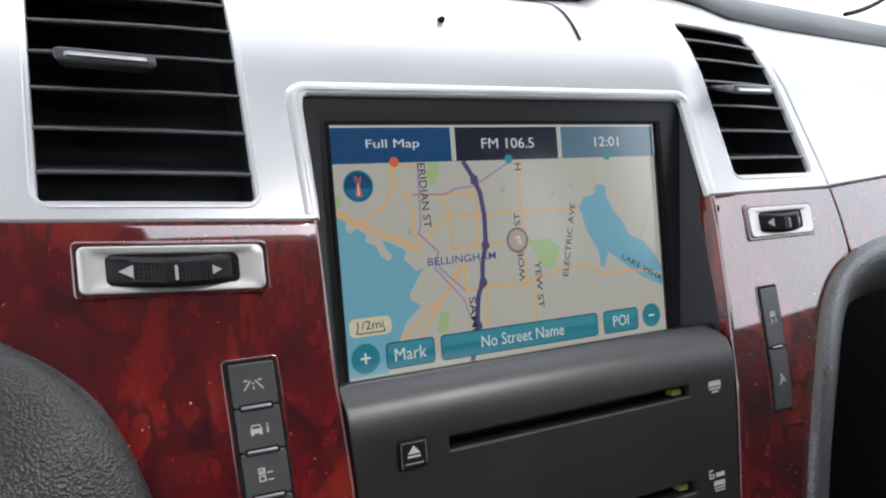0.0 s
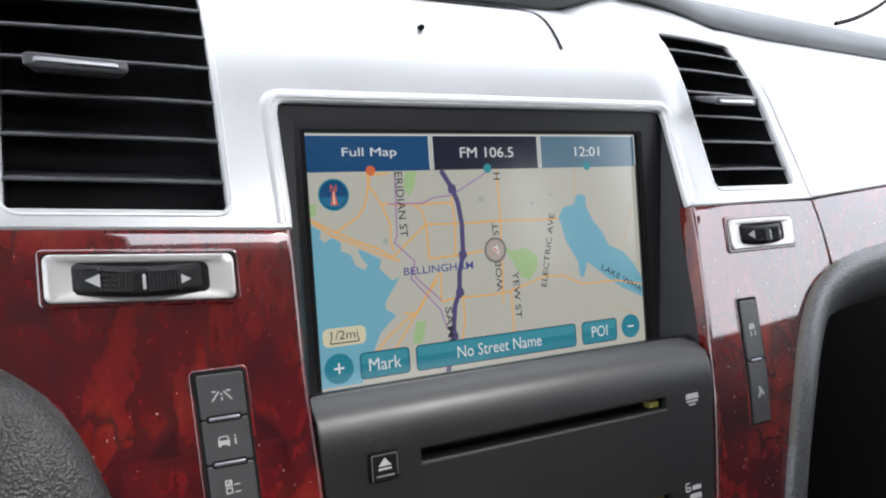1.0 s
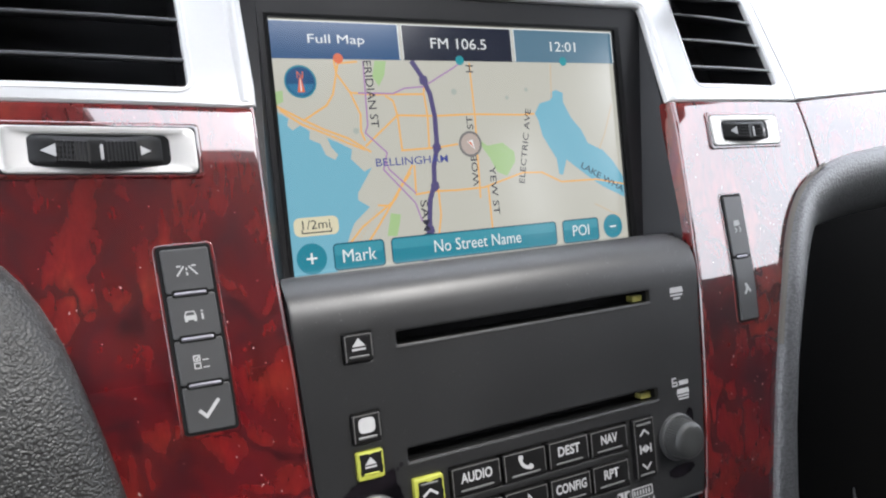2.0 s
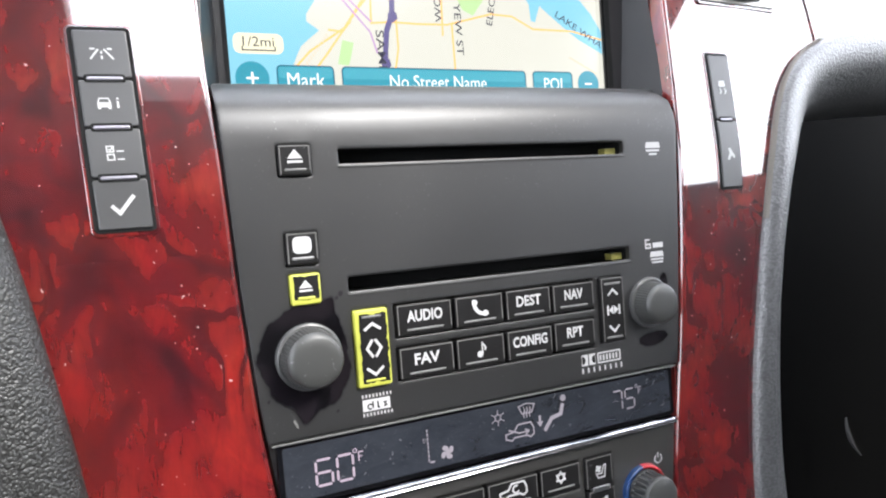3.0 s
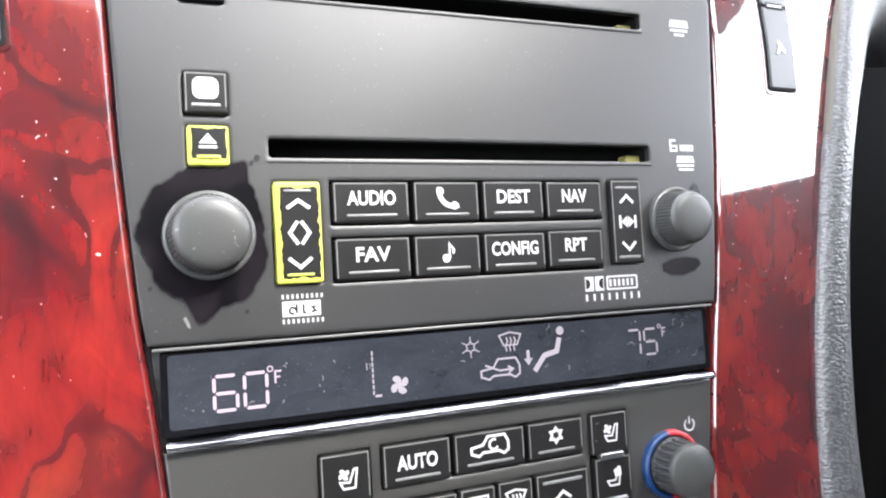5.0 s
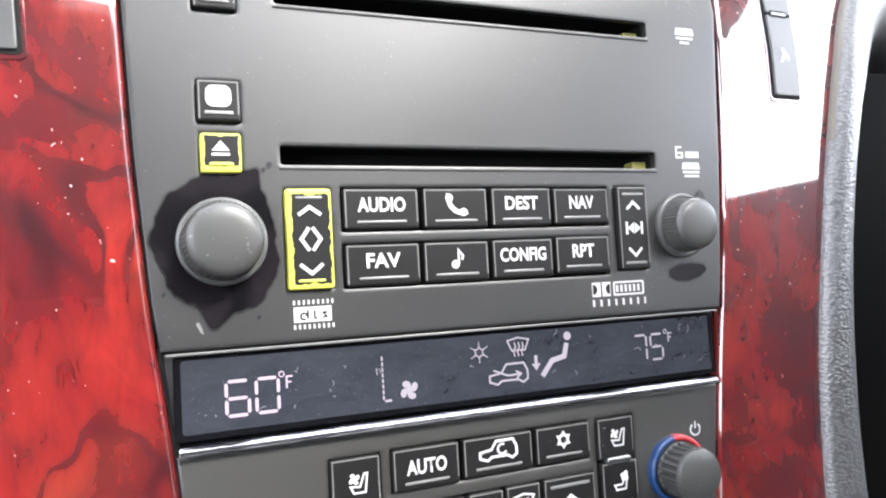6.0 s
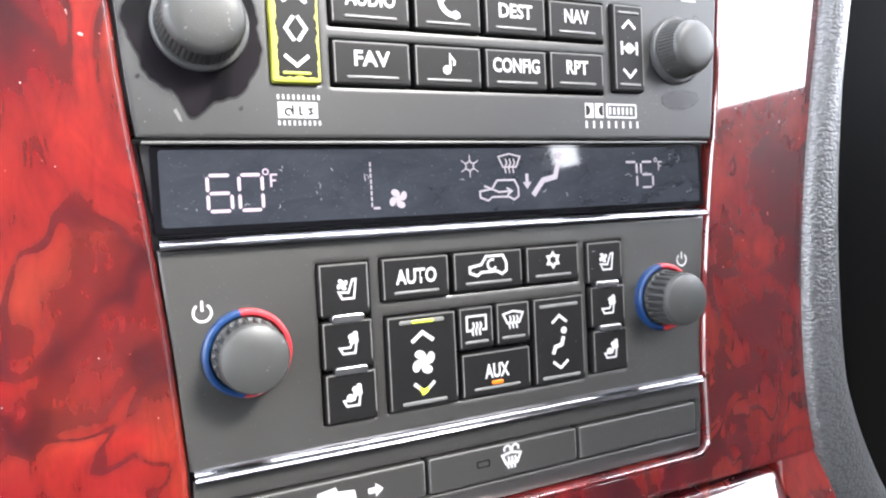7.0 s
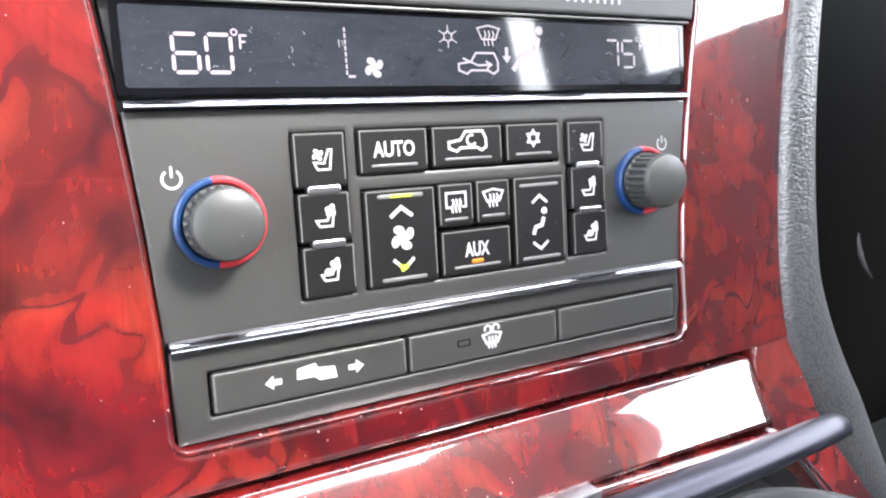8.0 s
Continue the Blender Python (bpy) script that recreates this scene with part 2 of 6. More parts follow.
RED = mat("red_ring", (0.33, 0.018, 0.024), 0.4)
AMBER = mat("amber_lamp", (0.55, 0.13, 0.008), 0.4, emit=(1.0, 0.22, 0.01), power=0.025)
LIME = mat("lime_lamp", (0.5, 0.6, 0.05), 0.4)
LCD = smudged(mat("smoked_display_glass", (0.012, 0.0135, 0.018), 0.06, spec=0.75))
SEG = mat("lit_segments", (0.21, 0.17, 0.2), 0.4, emit=(0.85, 0.68, 0.8), power=0.036)
DIM = mat("dim_segments", (0.16, 0.145, 0.16), 0.4, emit=(0.6, 0.53, 0.6), power=0.036)
CLOTH = grain(mat("headliner_cloth", (0.19, 0.186, 0.178), 0.9), 900.0, 0.3)
CARPET = grain(mat("black_carpet", (0.01, 0.01, 0.01), 0.95), 600.0, 0.6)
DOORSKIN = leather("door_vinyl", (0.03, 0.03, 0.03), 1.5)
ASPHALT = grain(mat("asphalt", (0.12, 0.12, 0.12), 0.9), 40.0, 0.4)


def screen(name, color, power=0.28):
    """Glossy display surface that gives off its own colour."""
    return mat(name, (0.012, 0.012, 0.013), 0.16, emit=color, power=power, spec=0.95)


# ---- building helpers ----
MM = 0.001
BASE = {}


def thing(name, x, y, z, label, category, group="", kind=""):
    e = new(name)
    e.empty_display_size = 0.01
    e.matrix_world = STACK @ pose(x * MM, y * MM, z * MM)
    BASE[e] = Vector((x, y, z))
    return tagged(e, label, category, group, kind)


def lift(x, z):
    """The trim round the driver's vent climbs towards the door, and a low crown stands over the passenger's vent."""
    crown = float(np.interp(x, (70, 100, 150, 196, 250, 420), (0, 13, 9, 4, 2, 1.5)))
    return max(0.0, -112 - x) * 0.06 * max(0.0, min(1.0, (z - 97) / 15)) + crown * max(0.0, min(1.0, (z - 241) / 8))


def part(name, bm, material, parent, label="", smooth=True, bevel=0.0):
    """Links a bmesh, given in stack millimetres, as one mesh under a thing or a part."""
    base = BASE[parent]
    bmesh.ops.remove_doubles(bm, verts=bm.verts, dist=1e-4)
    bmesh.ops.recalc_face_normals(bm, faces=bm.faces)
    for v in bm.verts:
        v.co.z += lift(v.co.x, v.co.z)
        v.co = (v.co - base) * MM
    me = bpy.data.meshes.new(name)
    bm.to_mesh(me)
    bm.free()
    me.materials.append(material)
    if smooth:
        me.shade_smooth()
        me.set_sharp_from_angle(angle=radians(35))
    ob = new(name, me)
    ob.parent = parent
    BASE[ob] = base
    if bevel:
        b = ob.modifiers.new("edge", 'BEVEL')
        b.width, b.segments, b.limit_method, b.angle_limit = bevel * MM, 2, 'ANGLE', radians(50)
    return tagged(ob, label)


def rrect(x0, x1, z0, z1, r, n=4, inset=0.0):
    x0, x1, z0, z1, r = x0 + inset, x1 - inset, z0 + inset, z1 - inset, max(r - inset, 0.05)
    out = []
    for cx, cz, a0 in ((x1 - r, z1 - r, 0), (x0 + r, z1 - r, 90), (x0 + r, z0 + r, 180), (x1 - r, z0 + r, 270)):
        for k in range(n + 1):
            a = radians(a0 + 90 * k / n)
            out.append((cx + r * math.cos(a), cz + r * math.sin(a)))
    return out


def loft(loops, cap_first=True, cap_last=True):
    """A skin over closed loops of equal length of (x, y, z)."""
    bm = bmesh.new()
    rings = [[bm.verts.new(p) for p in loop] for loop in loops]
    n = len(rings[0])
    for a, b in zip(rings, rings[1:]):
        for k in range(n):
            bm.faces.new((a[k], a[(k + 1) % n], b[(k + 1) % n], b[k]))
    if cap_first:
        bm.faces.new(rings[0])
    if cap_last:
        bm.faces.new(rings[-1])
    return bm


def pad(x0, x1, z0, z1, yf, yb, r=1.2, b=0.6, n=4):
    """A rounded slab with softened front edges: front at yf, back at yb."""
    loops = []
    for inset, y in ((b * 1.5 + 0.1, yf), (b, yf), (b * 0.35, yf + b * 0.3), (0, yf + b), (0, yb)):
        loops.append([(x, y, z) for x, z in rrect(x0, x1, z0, z1, r, n, inset)])
    return loft(loops)


def ring(outer, inner, yf, yb):
    """A frame between two loops of equal length, from yf back to yb."""
    loops = [[(x, yb, z) for x, z in outer], [(x, yf, z) for x, z in outer], [(x, yf, z) for x, z in inner], [(x, yb, z) for x, z in inner]]
    return loft(loops + loops[:1], False, False)


def flat(points, y):
    bm = bmesh.new()
    f = bm.faces.new([bm.verts.new((x, y, z)) for x, z in points])
    f.normal_update()
    bmesh.ops.triangulate(bm, faces=[f], ngon_method='EAR_CLIP')
    return bm


def stroke(lines, width, y, closed=False):
    """Flat printed lines with mitred corners."""
    bm = bmesh.new()
    for i, pts in enumerate(lines):
        p = [Vector(q) for q in pts]
        loop = closed or (len(p) > 3 and (p[0] - p[-1]).length < 1e-6)
        if loop and (p[0] - p[-1]).length < 1e-6:
            p = p[:-1]
        n, rows = len(p), []
        for k in range(n):
            d0 = (p[k] - p[k - 1]) if (loop or k > 0) else (p[1] - p[0])
            d1 = (p[(k + 1) % n] - p[k]) if (loop or k < n - 1) else d0
            d0, d1 = d0.normalized(), d1.normalized()
            n0, n1 = Vector((-d0.y, d0.x)), Vector((-d1.y, d1.x))
            m = (n0 + n1)
            m = m.normalized() if m.length > 1e-6 else n0
            m = m * (width / 2) / max(m.dot(n0), 0.5)
            yy = y - 0.01 * i
            rows.append((bm.verts.new((p[k].x + m.x, yy, p[k].y + m.y)), bm.verts.new((p[k].x - m.x, yy, p[k].y - m.y))))
        for k in range(n if loop else n - 1):
            a, b = rows[k], rows[(k + 1) % n]
            bm.faces.new((a[0], a[1], b[1], b[0]))
    return bm


def merge(*bms):
    out = bmesh.new()
    for b in bms:
        me = bpy.data.meshes.new("t")
        b.to_mesh(me)
        b.free()
        out.from_mesh(me)
        bpy.data.meshes.remove(me)
    return out


def disc(cx, cz, r, y, n=20):
    return flat([(cx + r * math.cos(2 * math.pi * k / n), cz + r * math.sin(2 * math.pi * k / n)) for k in range(n)], y)


def arc(cx, cz, r, a0, a1, n=14):
    return [(cx + r * math.cos(radians(a0 + (a1 - a0) * k / n)), cz + r * math.sin(radians(a0 + (a1 - a0) * k / n))) for k in range(n + 1)]


def words(text, cx, cz, w, h, y, turn=0.0, bold=0.008):
    """Lettering that fills a box w by h about (cx, cz)."""
    cu = bpy.data.curves.new("text", 'FONT')
    cu.body, cu.fill_mode, cu.resolution_u, cu.offset = text, 'FRONT', 3, bold
    ob = new("text", cu)
    dg = bpy.context.evaluated_depsgraph_get()
    me = bpy.data.meshes.new_from_object(ob.evaluated_get(dg))
    bm = bmesh.new()
    bm.from_mesh(me)
    bpy.data.objects.remove(ob)
    bpy.data.curves.remove(cu)
    bpy.data.meshes.remove(me)
    xs, zs = [v.co.x for v in bm.verts], [v.co.y for v in bm.verts]
    x0, x1, z0, z1 = min(xs), max(xs), min(zs), max(zs)
    c, s = math.cos(radians(turn)), math.sin(radians(turn))
    for v in bm.verts:
        a, b = ((v.co.x - x0) / (x1 - x0) - 0.5) * w, ((v.co.y - z0) / (z1 - z0) - 0.5) * h
        v.co = (cx + a * c - b * s, y, cz + a * s + b * c)
    return bm


def lathe(cx, cz, profile, n=72, ribs=0, depth=0.0, rib_rows=()):
    """A turned form about the axis through (cx, cz): profile of (radius, y); ribs knurl the named rows."""
    bm = bmesh.new()
    rings = []
    for i, (r, y) in enumerate(profile):
        row = []
        for k in range(n):
            a = 2 * math.pi * k / n
            q = r
            if ribs and i in rib_rows:
                q = r - depth * (1 if (k * ribs // n * 2 + (2 * k * ribs // n) % 2) % 2 else 0)
            row.append(bm.verts.new((cx + q * math.cos(a), y, cz + q * math.sin(a))))
        rings.append(row)
    for a, b in zip(rings, rings[1:]):
        for k in range(n):
            bm.faces.new((a[k], a[(k + 1) % n], b[(k + 1) % n], b[k]))
    bm.faces.new(rings[-1])
    return bm


def inside(poly, x, z):
    hit = False
    for (ax, az), (bx, bz) in zip(poly, poly[1:] + poly[:1]):
        if (az > z) != (bz > z) and x < (bx - ax) * (z - az) / (bz - az) + ax:
            hit = not hit
    return hit


def densify(poly, step):
    out = []
    for (ax, az), (bx, bz) in zip(poly, poly[1:] + poly[:1]):
        n = max(1, int(math.hypot(bx - ax, bz - az) / step))
        out += [(ax + (bx - ax) * k / n, az + (bz - az) * k / n) for k in range(n)]
    return out


def plate(outline, holes, surf, thick, step=6.0, roll=1.2):
    """A curved panel y = surf(x, z) with openings; its edges roll back and have the thickness thick."""
    loops = [densify(outline, step)] + [densify(h, step) for h in holes]
    # a second line just inside each edge keeps the skin's curve true up to the roll
    for k in range(len(loops)):
        lp, inner = [Vector(p) for p in loops[k]], []
        for a, b, c in zip(lp[-1:] + lp[:-1], lp, lp[1:] + lp[:1]):
            d0, d1 = (b - a).normalized(), (c - b).normalized()
            n = Vector((-d0.y - d1.y, d0.x + d1.x))
            n = n.normalized() * 0.9 if n.length > 0.2 else Vector((0, 0))
            q = b + n
            good = inside(outline, q.x, q.y) and not any(inside(h, q.x, q.y) for h in holes)
            inner.append(q if good else b - n)
        loops.append([tuple(q) for q in inner if inside(outline, q.x, q.y) and not any(inside(h, q.x, q.y) for h in holes)])
    pts, edges = [], []
    for lp in loops:
        s = len(pts)
        pts += [Vector(p) for p in lp]
        edges += [(s + k, s + (k + 1) % len(lp)) for k in range(len(lp))]
    count = len(pts)
    xs, zs = [p[0] for p in outline], [p[1] for p in outline]
    z = min(zs) + step / 2
    while z < max(zs):
        x = min(xs) + step / 2
        while x < max(xs):
            if inside(outline, x, z) and not any(inside(h, x, z) for h in holes):
                if min((pts[k] - Vector((x, z))).length for k in range(count)) > step * 0.55:
                    pts.append(Vector((x, z)))
            x += step
        z += step
    verts, _, faces, *_ = geometry.delaunay_2d_cdt(pts, edges, [], 0, 1e-5)
    bm = bmesh.new()
    vs = [bm.verts.new((v.x, surf(v.x, v.y), v.y)) for v in verts]
    for f in faces:
        c = sum((verts[k] for k in f), Vector((0, 0))) / len(f)
        if inside(outline, c.x, c.y) and not any(inside(h, c.x, c.y) for h in holes):
            try:
                bm.faces.new([vs[k] for k in f])
            except ValueError:
                pass
    bmesh.ops.delete(bm, geom=[v for v in bm.verts if not v.link_faces], context='VERTS')
    bm.normal_update()
    rim = [e for e in bm.edges if len(e.link_faces) == 1]
    # outward way of each rim point, in the plane of the panel
    way = {}
    for e in rim:
        f = e.link_faces[0]
        c = f.calc_center_median()
        a, b = e.verts
        d = (b.co - a.co)
        out = Vector((d.z, 0, -d.x)).normalized()
        if out.dot((a.co + b.co) / 2 - c) < 0:
            out = -out
        for v in (a, b):
            way[v] = way.get(v, Vector()) + out
    prev = {v: v for v in way}
    for go, back in ((roll * 0.7, roll * 0.3), (roll, roll), (roll, thick)):
        now = {}
        for v, w in way.items():
            p = v.co + w.normalized() * go
            now[v] = bm.verts.new((p.x, v.co.y + back, p.z))
        for e in rim:
            a, b = e.verts
            bm.faces.new((prev[a], prev[b], now[b], now[a]))
        prev = now
    return bm


# ---- the form of the centre stack ----
MID = -4.5
PROFILE = ((-260, 1), (-60, 1), (20, 0), (44, 0.3), (60, 1.9), (90, 5), (125, 8.5), (138, 10.5), (150, 14), (173, 21), (188, 25.5),
           (202, 29.5), (215, 34.5), (228, 41), (238, 48), (246, 57), (254, 72), (262, 100))
HALF = ((-165, 85), (-136, 85.5), (-105, 87.5), (-75, 90.5), (-42, 94.7), (0, 98), (43, 100), (80, 102), (140, 102.5), (200, 102.5))


def prof(z):
    return sum(float(np.interp(z + d, [p[0] for p in PROFILE], [p[1] for p in PROFILE])) for d in (-5, -2, 0, 2, 5)) / 5


def half(z):
    return float(np.interp(z, [p[0] for p in HALF], [p[1] for p in HALF]))


def surf(x, z):
    """The skin of the trim: it bends back towards the windscreen and away at both sides."""
    d = max(0.0, abs(x - MID) - 95)
    side = 0.0007 * d * d if d < 100 else 7 + 0.06 * (d - 100)
    hood = -1.3 * max(0.0, min(1.0, (110.5 - abs(x - MID)) / 3.0)) * max(0.0, min(1.0, (z - 150) / 40))
    return hood + prof(z) + side * (1 + max(0.0, min(1.0, (z - 140) / 100)))


def skew(x, z):
    """The lower rows of the stack climb a little to the right."""
    return z + x * float(np.interp(-z, [50, 80, 135, 180], [0.0, 0.007, 0.0135, 0.02]))


def skewed(bm):
    for v in bm.verts:
        v.co.z = skew(v.co.x, v.co.z)
    return bm


def edge(side, z0, z1, step=12, gap=0.0):
    """Points up the side of the opening in the stack."""
    n = max(2, int(abs(z1 - z0) / step))
    zs = [z0 + (z1 - z0) * k / n for k in range(n + 1)]
    return [(MID + side * (half(z) - gap) + (2.5 * max(0, -z - 120) / 45 if side > 0 else 0), z) for z in zs]


def sheet(name, bm, material, label, category, kind="structure", bevel=0.0):
    """One piece of the setting as a single mesh at the stack's place."""
    e = bpy.data.objects.new("base", None)
    BASE[e] = Vector((0, 0, 0))
    ob = part(name, bm, material, e, bevel=bevel)
    ob.parent = None
    bpy.data.objects.remove(e)
    ob.matrix_world = STACK
    return tagged(ob, label, category, "", kind)


# wood veneer round the stack
LEFT_BOLSTER = [(-300, 118), (-240, 110), (-213, 105), (-204, 102), (-195, 95), (-186, 83), (-179, 68), (-173, 47), (-166, 20), (-159, -18), (-153, -56), (-149, -95), (-149, -150), (-154, -200), (-160, -260)]
RIGHT_BOLSTER = [(420, 118), (300, 113), (240, 108), (213, 103), (196, 97), (178, 84), (166, 66), (157, 44), (149, 10), (142, -30), (136, -70), (133, -110), (134, -150), (141, -180), (155, -212), (178, -250), (208, -296), (245, -350)]
wood = edge(-1, 137, -160, gap=-1.5) + [(-90.2, -163.2), (-88.8, -165.0), (-86, -165.8), (80, -165.8), (83.2, -165.0), (84.6, -163.2)] + edge(1, -160, 137, gap=-1.5) + [(199.5, 137.5), (204, 120), (208, 98)]
wood += [(x + 7, z - 3) for x, z in RIGHT_BOLSTER[4:13]] + [(146, -173.5), (-157, -173.5)]
wood += [(x - 7, z - 2) for x, z in reversed(LEFT_BOLSTER[2:13])] + [(-260, 106), (-260, 137)]
wood = [(x, z) for x, z in wood]
sheet("wood_trim", skewed(plate(wood, [], surf, 14, 7.0, 1.5)), WOOD, "glossy dark red burl wood trim framing the centre stack", "wood trim")
pw = [(202, 138), (300, 145), (480, 152), (480, 108), (300, 106), (220, 97), (211, 98), (206.5, 120)]
sheet("wood_trim", plate(pw, [], surf, 12, 9.0, 1.2), WOOD, "glossy burl wood strip on the passenger side of the dash", "wood trim")

# painted silver surround with the openings for vents and screen
VENTS = {-1: (-202.0, -128.0), 1: (119.8, 191.0)}
VZ = {-1: (144.4, 237.0), 1: (147.2, 240.0)}
silver = [(-290, 139.5)] + [(MID - half(140), 139.5)] + [(MID - 102.5, 184.6), (MID - 101.5, 189.1), (MID - 98.5, 190.6)]
silver += [(MID + 98.5, 190.6), (MID + 101.5, 189.1), (MID + 102.5, 184.6), (MID + half(140), 139.5), (199.5, 140.5), (198, 180), (194, 249), (100, 252), (-109, 252), (-290, 244)]
sheet("silver_trim", plate(silver, [rrect(*VENTS[k], *VZ[k], 2.4) for k in VENTS], surf, 3.0, 6.0, 1.4), SILVER, "satin silver painted trim panel round the screen and vents", "dash trim")
ps = [(202, 141), (300, 148), (480, 155), (480, 249), (300, 249), (197, 249), (200.5, 180)]
sheet("silver_trim", plate(ps, [], surf, 10, 9.0, 1.4), SILVER, "satin silver panel on the passenger side of the dash", "dash trim")


def bead(path, section, wide=lambda x, z: 1.0):
    """A rounded lip along a path on the trim; section of (way to the path's right, height over the skin)."""
    p = [Vector(q) for q in densify(path, 4.0)]
    p = p[:next(k for k, q in enumerate(p) if (q - Vector(path[-1])).length < 1e-6) + 1]
    bm, grid = bmesh.new(), []
    for k, q in enumerate(p):
        d0, d1 = (q - p[max(k - 1, 0)]).normalized(), (p[min(k + 1, len(p) - 1)] - q).normalized()
        d = (d0 + d1).normalized()
        n = Vector((d.y, -d.x))
        n *= wide(q.x, q.y)
        grid.append([bm.verts.new((q.x + n.x * o, surf(q.x + n.x * o, q.y + n.y * o) + y, q.y + n.y * o)) for o, y in section])
    for a, b in zip(grid, grid[1:]):
        for k in range(len(a) - 1):
            bm.faces.new((a[k], a[k + 1], b[k + 1], b[k]))
    return bm


def turned(cx, cz, r, a0, a1, n=5):
    return [(cx + r * math.cos(radians(a0 + (a1 - a0) * k / n)), cz + r * math.sin(radians(a0 + (a1 - a0) * k / n))) for k in range(n + 1)]


LACQUER_LIP = [(0.0, 7), (0.0, 1.2), (-0.45, 0.0), (-1.1, -0.45), (-1.9, -0.5), (-2.7, -0.2), (-3.4, 0.12), (-4.4, 0.45)]
lip_width = lambda x, z: (0.6 + 0.25 * max(0.0, min(1.0, (z + 30) / 60))) if x > 0 else 0.36
way = list(reversed(edge(-1, -158.5, 138.5, gap=-0.2)))
way += turned(way[-1][0] + 4, -158.8, 4, 180, 270) + turned(edge(1, -158.5, 138, gap=-0.2)[0][0] - 4, -158.8, 4, 270, 360) + edge(1, -158.5, 138.5, gap=-0.2)
sheet("trim", skewed(bead(way, [(-o, y) for o, y in reversed(LACQUER_LIP)], lip_width)), WOOD, "lacquered red lip round the opening of the stack", "trim")
PAINTED_LIP = [(0.0, 5), (0.0, 0.9), (0.5, -0.2), (1.3, -0.65), (2.3, -0.65), (3.3, -0.35), (4.2, 0.0), (5.0, 0.3)]
way = [(MID - 103.2, 141.0)] + turned(MID - 99.2, 186.8, 4, 180, 90) + turned(MID + 99.2, 186.8, 4, 90, 0) + [(MID + 103.2, 141.0)]
sheet("trim", bead(way, [(-o, y) for o, y in PAINTED_LIP]), SILVER, "rounded satin silver lip round the screen opening", "trim")
# lid seam and sensor in the silver panel
lid = thing("lid_seam", 20, 45, 240, "narrow dark seam of a lid in the silver dash panel", "panel seam", kind="structure")
seam = stroke([[(-60 + 4 * k, 250.6 - 0.05 * k) for k in range(25)] + [(39.5, 248.6), (41.8, 246.4), (42.8, 243.5)] + [(43.0 + 0.03 * k, 241.5 - 2.2 * k) for k in range(10)]], 1.9, 0)
for v in seam.verts:
    v.co.y = surf(v.co.x, v.co.z) - 0.5
part("groove", seam, DARK, lid)
sen = thing("light_sensor", -33, surf(-33, 228) - 1, 228, "tiny black pin standing on the silver panel", "sensor")
part("pin", lathe(-33, 228, [(1.5, surf(-33, 228) + 1), (1.4, surf(-33, 228) - 2), (0.8, surf(-33, 228) - 3.4)], 16), DARK, sen)

# dash top, running forward to the windscreen
rows = []
for x in [-700 + 20 * k for k in range(71)]:
    z0 = 244 if x <= -110 else 251 if x < 95 else 249
    y0 = surf(x, z0)
    run = [(y0 + 9, z0 - 6), (y0 + 8, z0 + 1.4), (y0 + 0.4, z0 + 1.5), (y0 - 0.3, z0 + 2.4), (y0 - 0.3, z0 + 6), (y0 + 2, z0 + 11), (y0 + 8, z0 + 18), (y0 + 26, z0 + 30), (y0 + 130, z0 + 82), (y0 + 430, z0 + 196), (y0 + 430, z0 + 120)]
    rows.append([(x, y, z) for y, z in run])
bm = bmesh.new()
grid = [[bm.verts.new(p) for p in r] for r in rows]
for a, b in zip(grid, grid[1:]):
    for k in range(len(a) - 1):
        bm.faces.new((a[k], a[k + 1], b[k + 1], b[k]))
sheet("dashboard_top", bm, DASH, "dark grey grained vinyl dashboard top under the windscreen", "dashboard")


def bolster(path, side, section, hood=None):
    """A padded roll along a path; section of (way off the path, y)."""
    p = [Vector(q) for q in path]
    fine = []
    for a, b in zip(p, p[1:]):
        n = max(1, int((b - a).length / 7))
        fine += [a + (b - a) * k / n for k in range(n)]
    fine.append(p[-1])
    for _ in range(6):
        fine = [fine[0]] + [(a + 2 * b + c) / 4 for a, b, c in zip(fine, fine[1:], fine[2:])] + [fine[-1]]
    bm = bmesh.new()
    grid = []
    for k, q in enumerate(fine):
        d = (fine[min(k + 1, len(fine) - 1)] - fine[max(k - 1, 0)]).normalized()
        n = Vector((-d.y, d.x)) * side
        base = surf(q.x, max(q.y, -170)) if q.y > -170 else surf(q.x, -170)
        arch = max(0.0, min(1.0, (q.y + 10) / 105)) if side > 0 else 0.0
        arch = arch * arch * (3 - 2 * arch)
        fat = float(np.interp(q.y, (-220, -150, -90, -30), (2.2, 1.55, 1.3, 1.04))) if side > 0 else 1.0
        row = [((1 - arch) * o * fat + arch * o2, (1 - arch) * y + arch * y2) for (o, y), (o2, y2) in zip(section, (hood or HOOD) if side > 0 else section)]
        grid.append([bm.verts.new((q.x + n.x * o, base + y, q.y + n.y * o)) for o, y in row])
    for a, b in zip(grid, grid[1:]):
        for k in range(len(a) - 1):
            bm.faces.new((a[k], a[k + 1], b[k + 1], b[k]))
    return bm


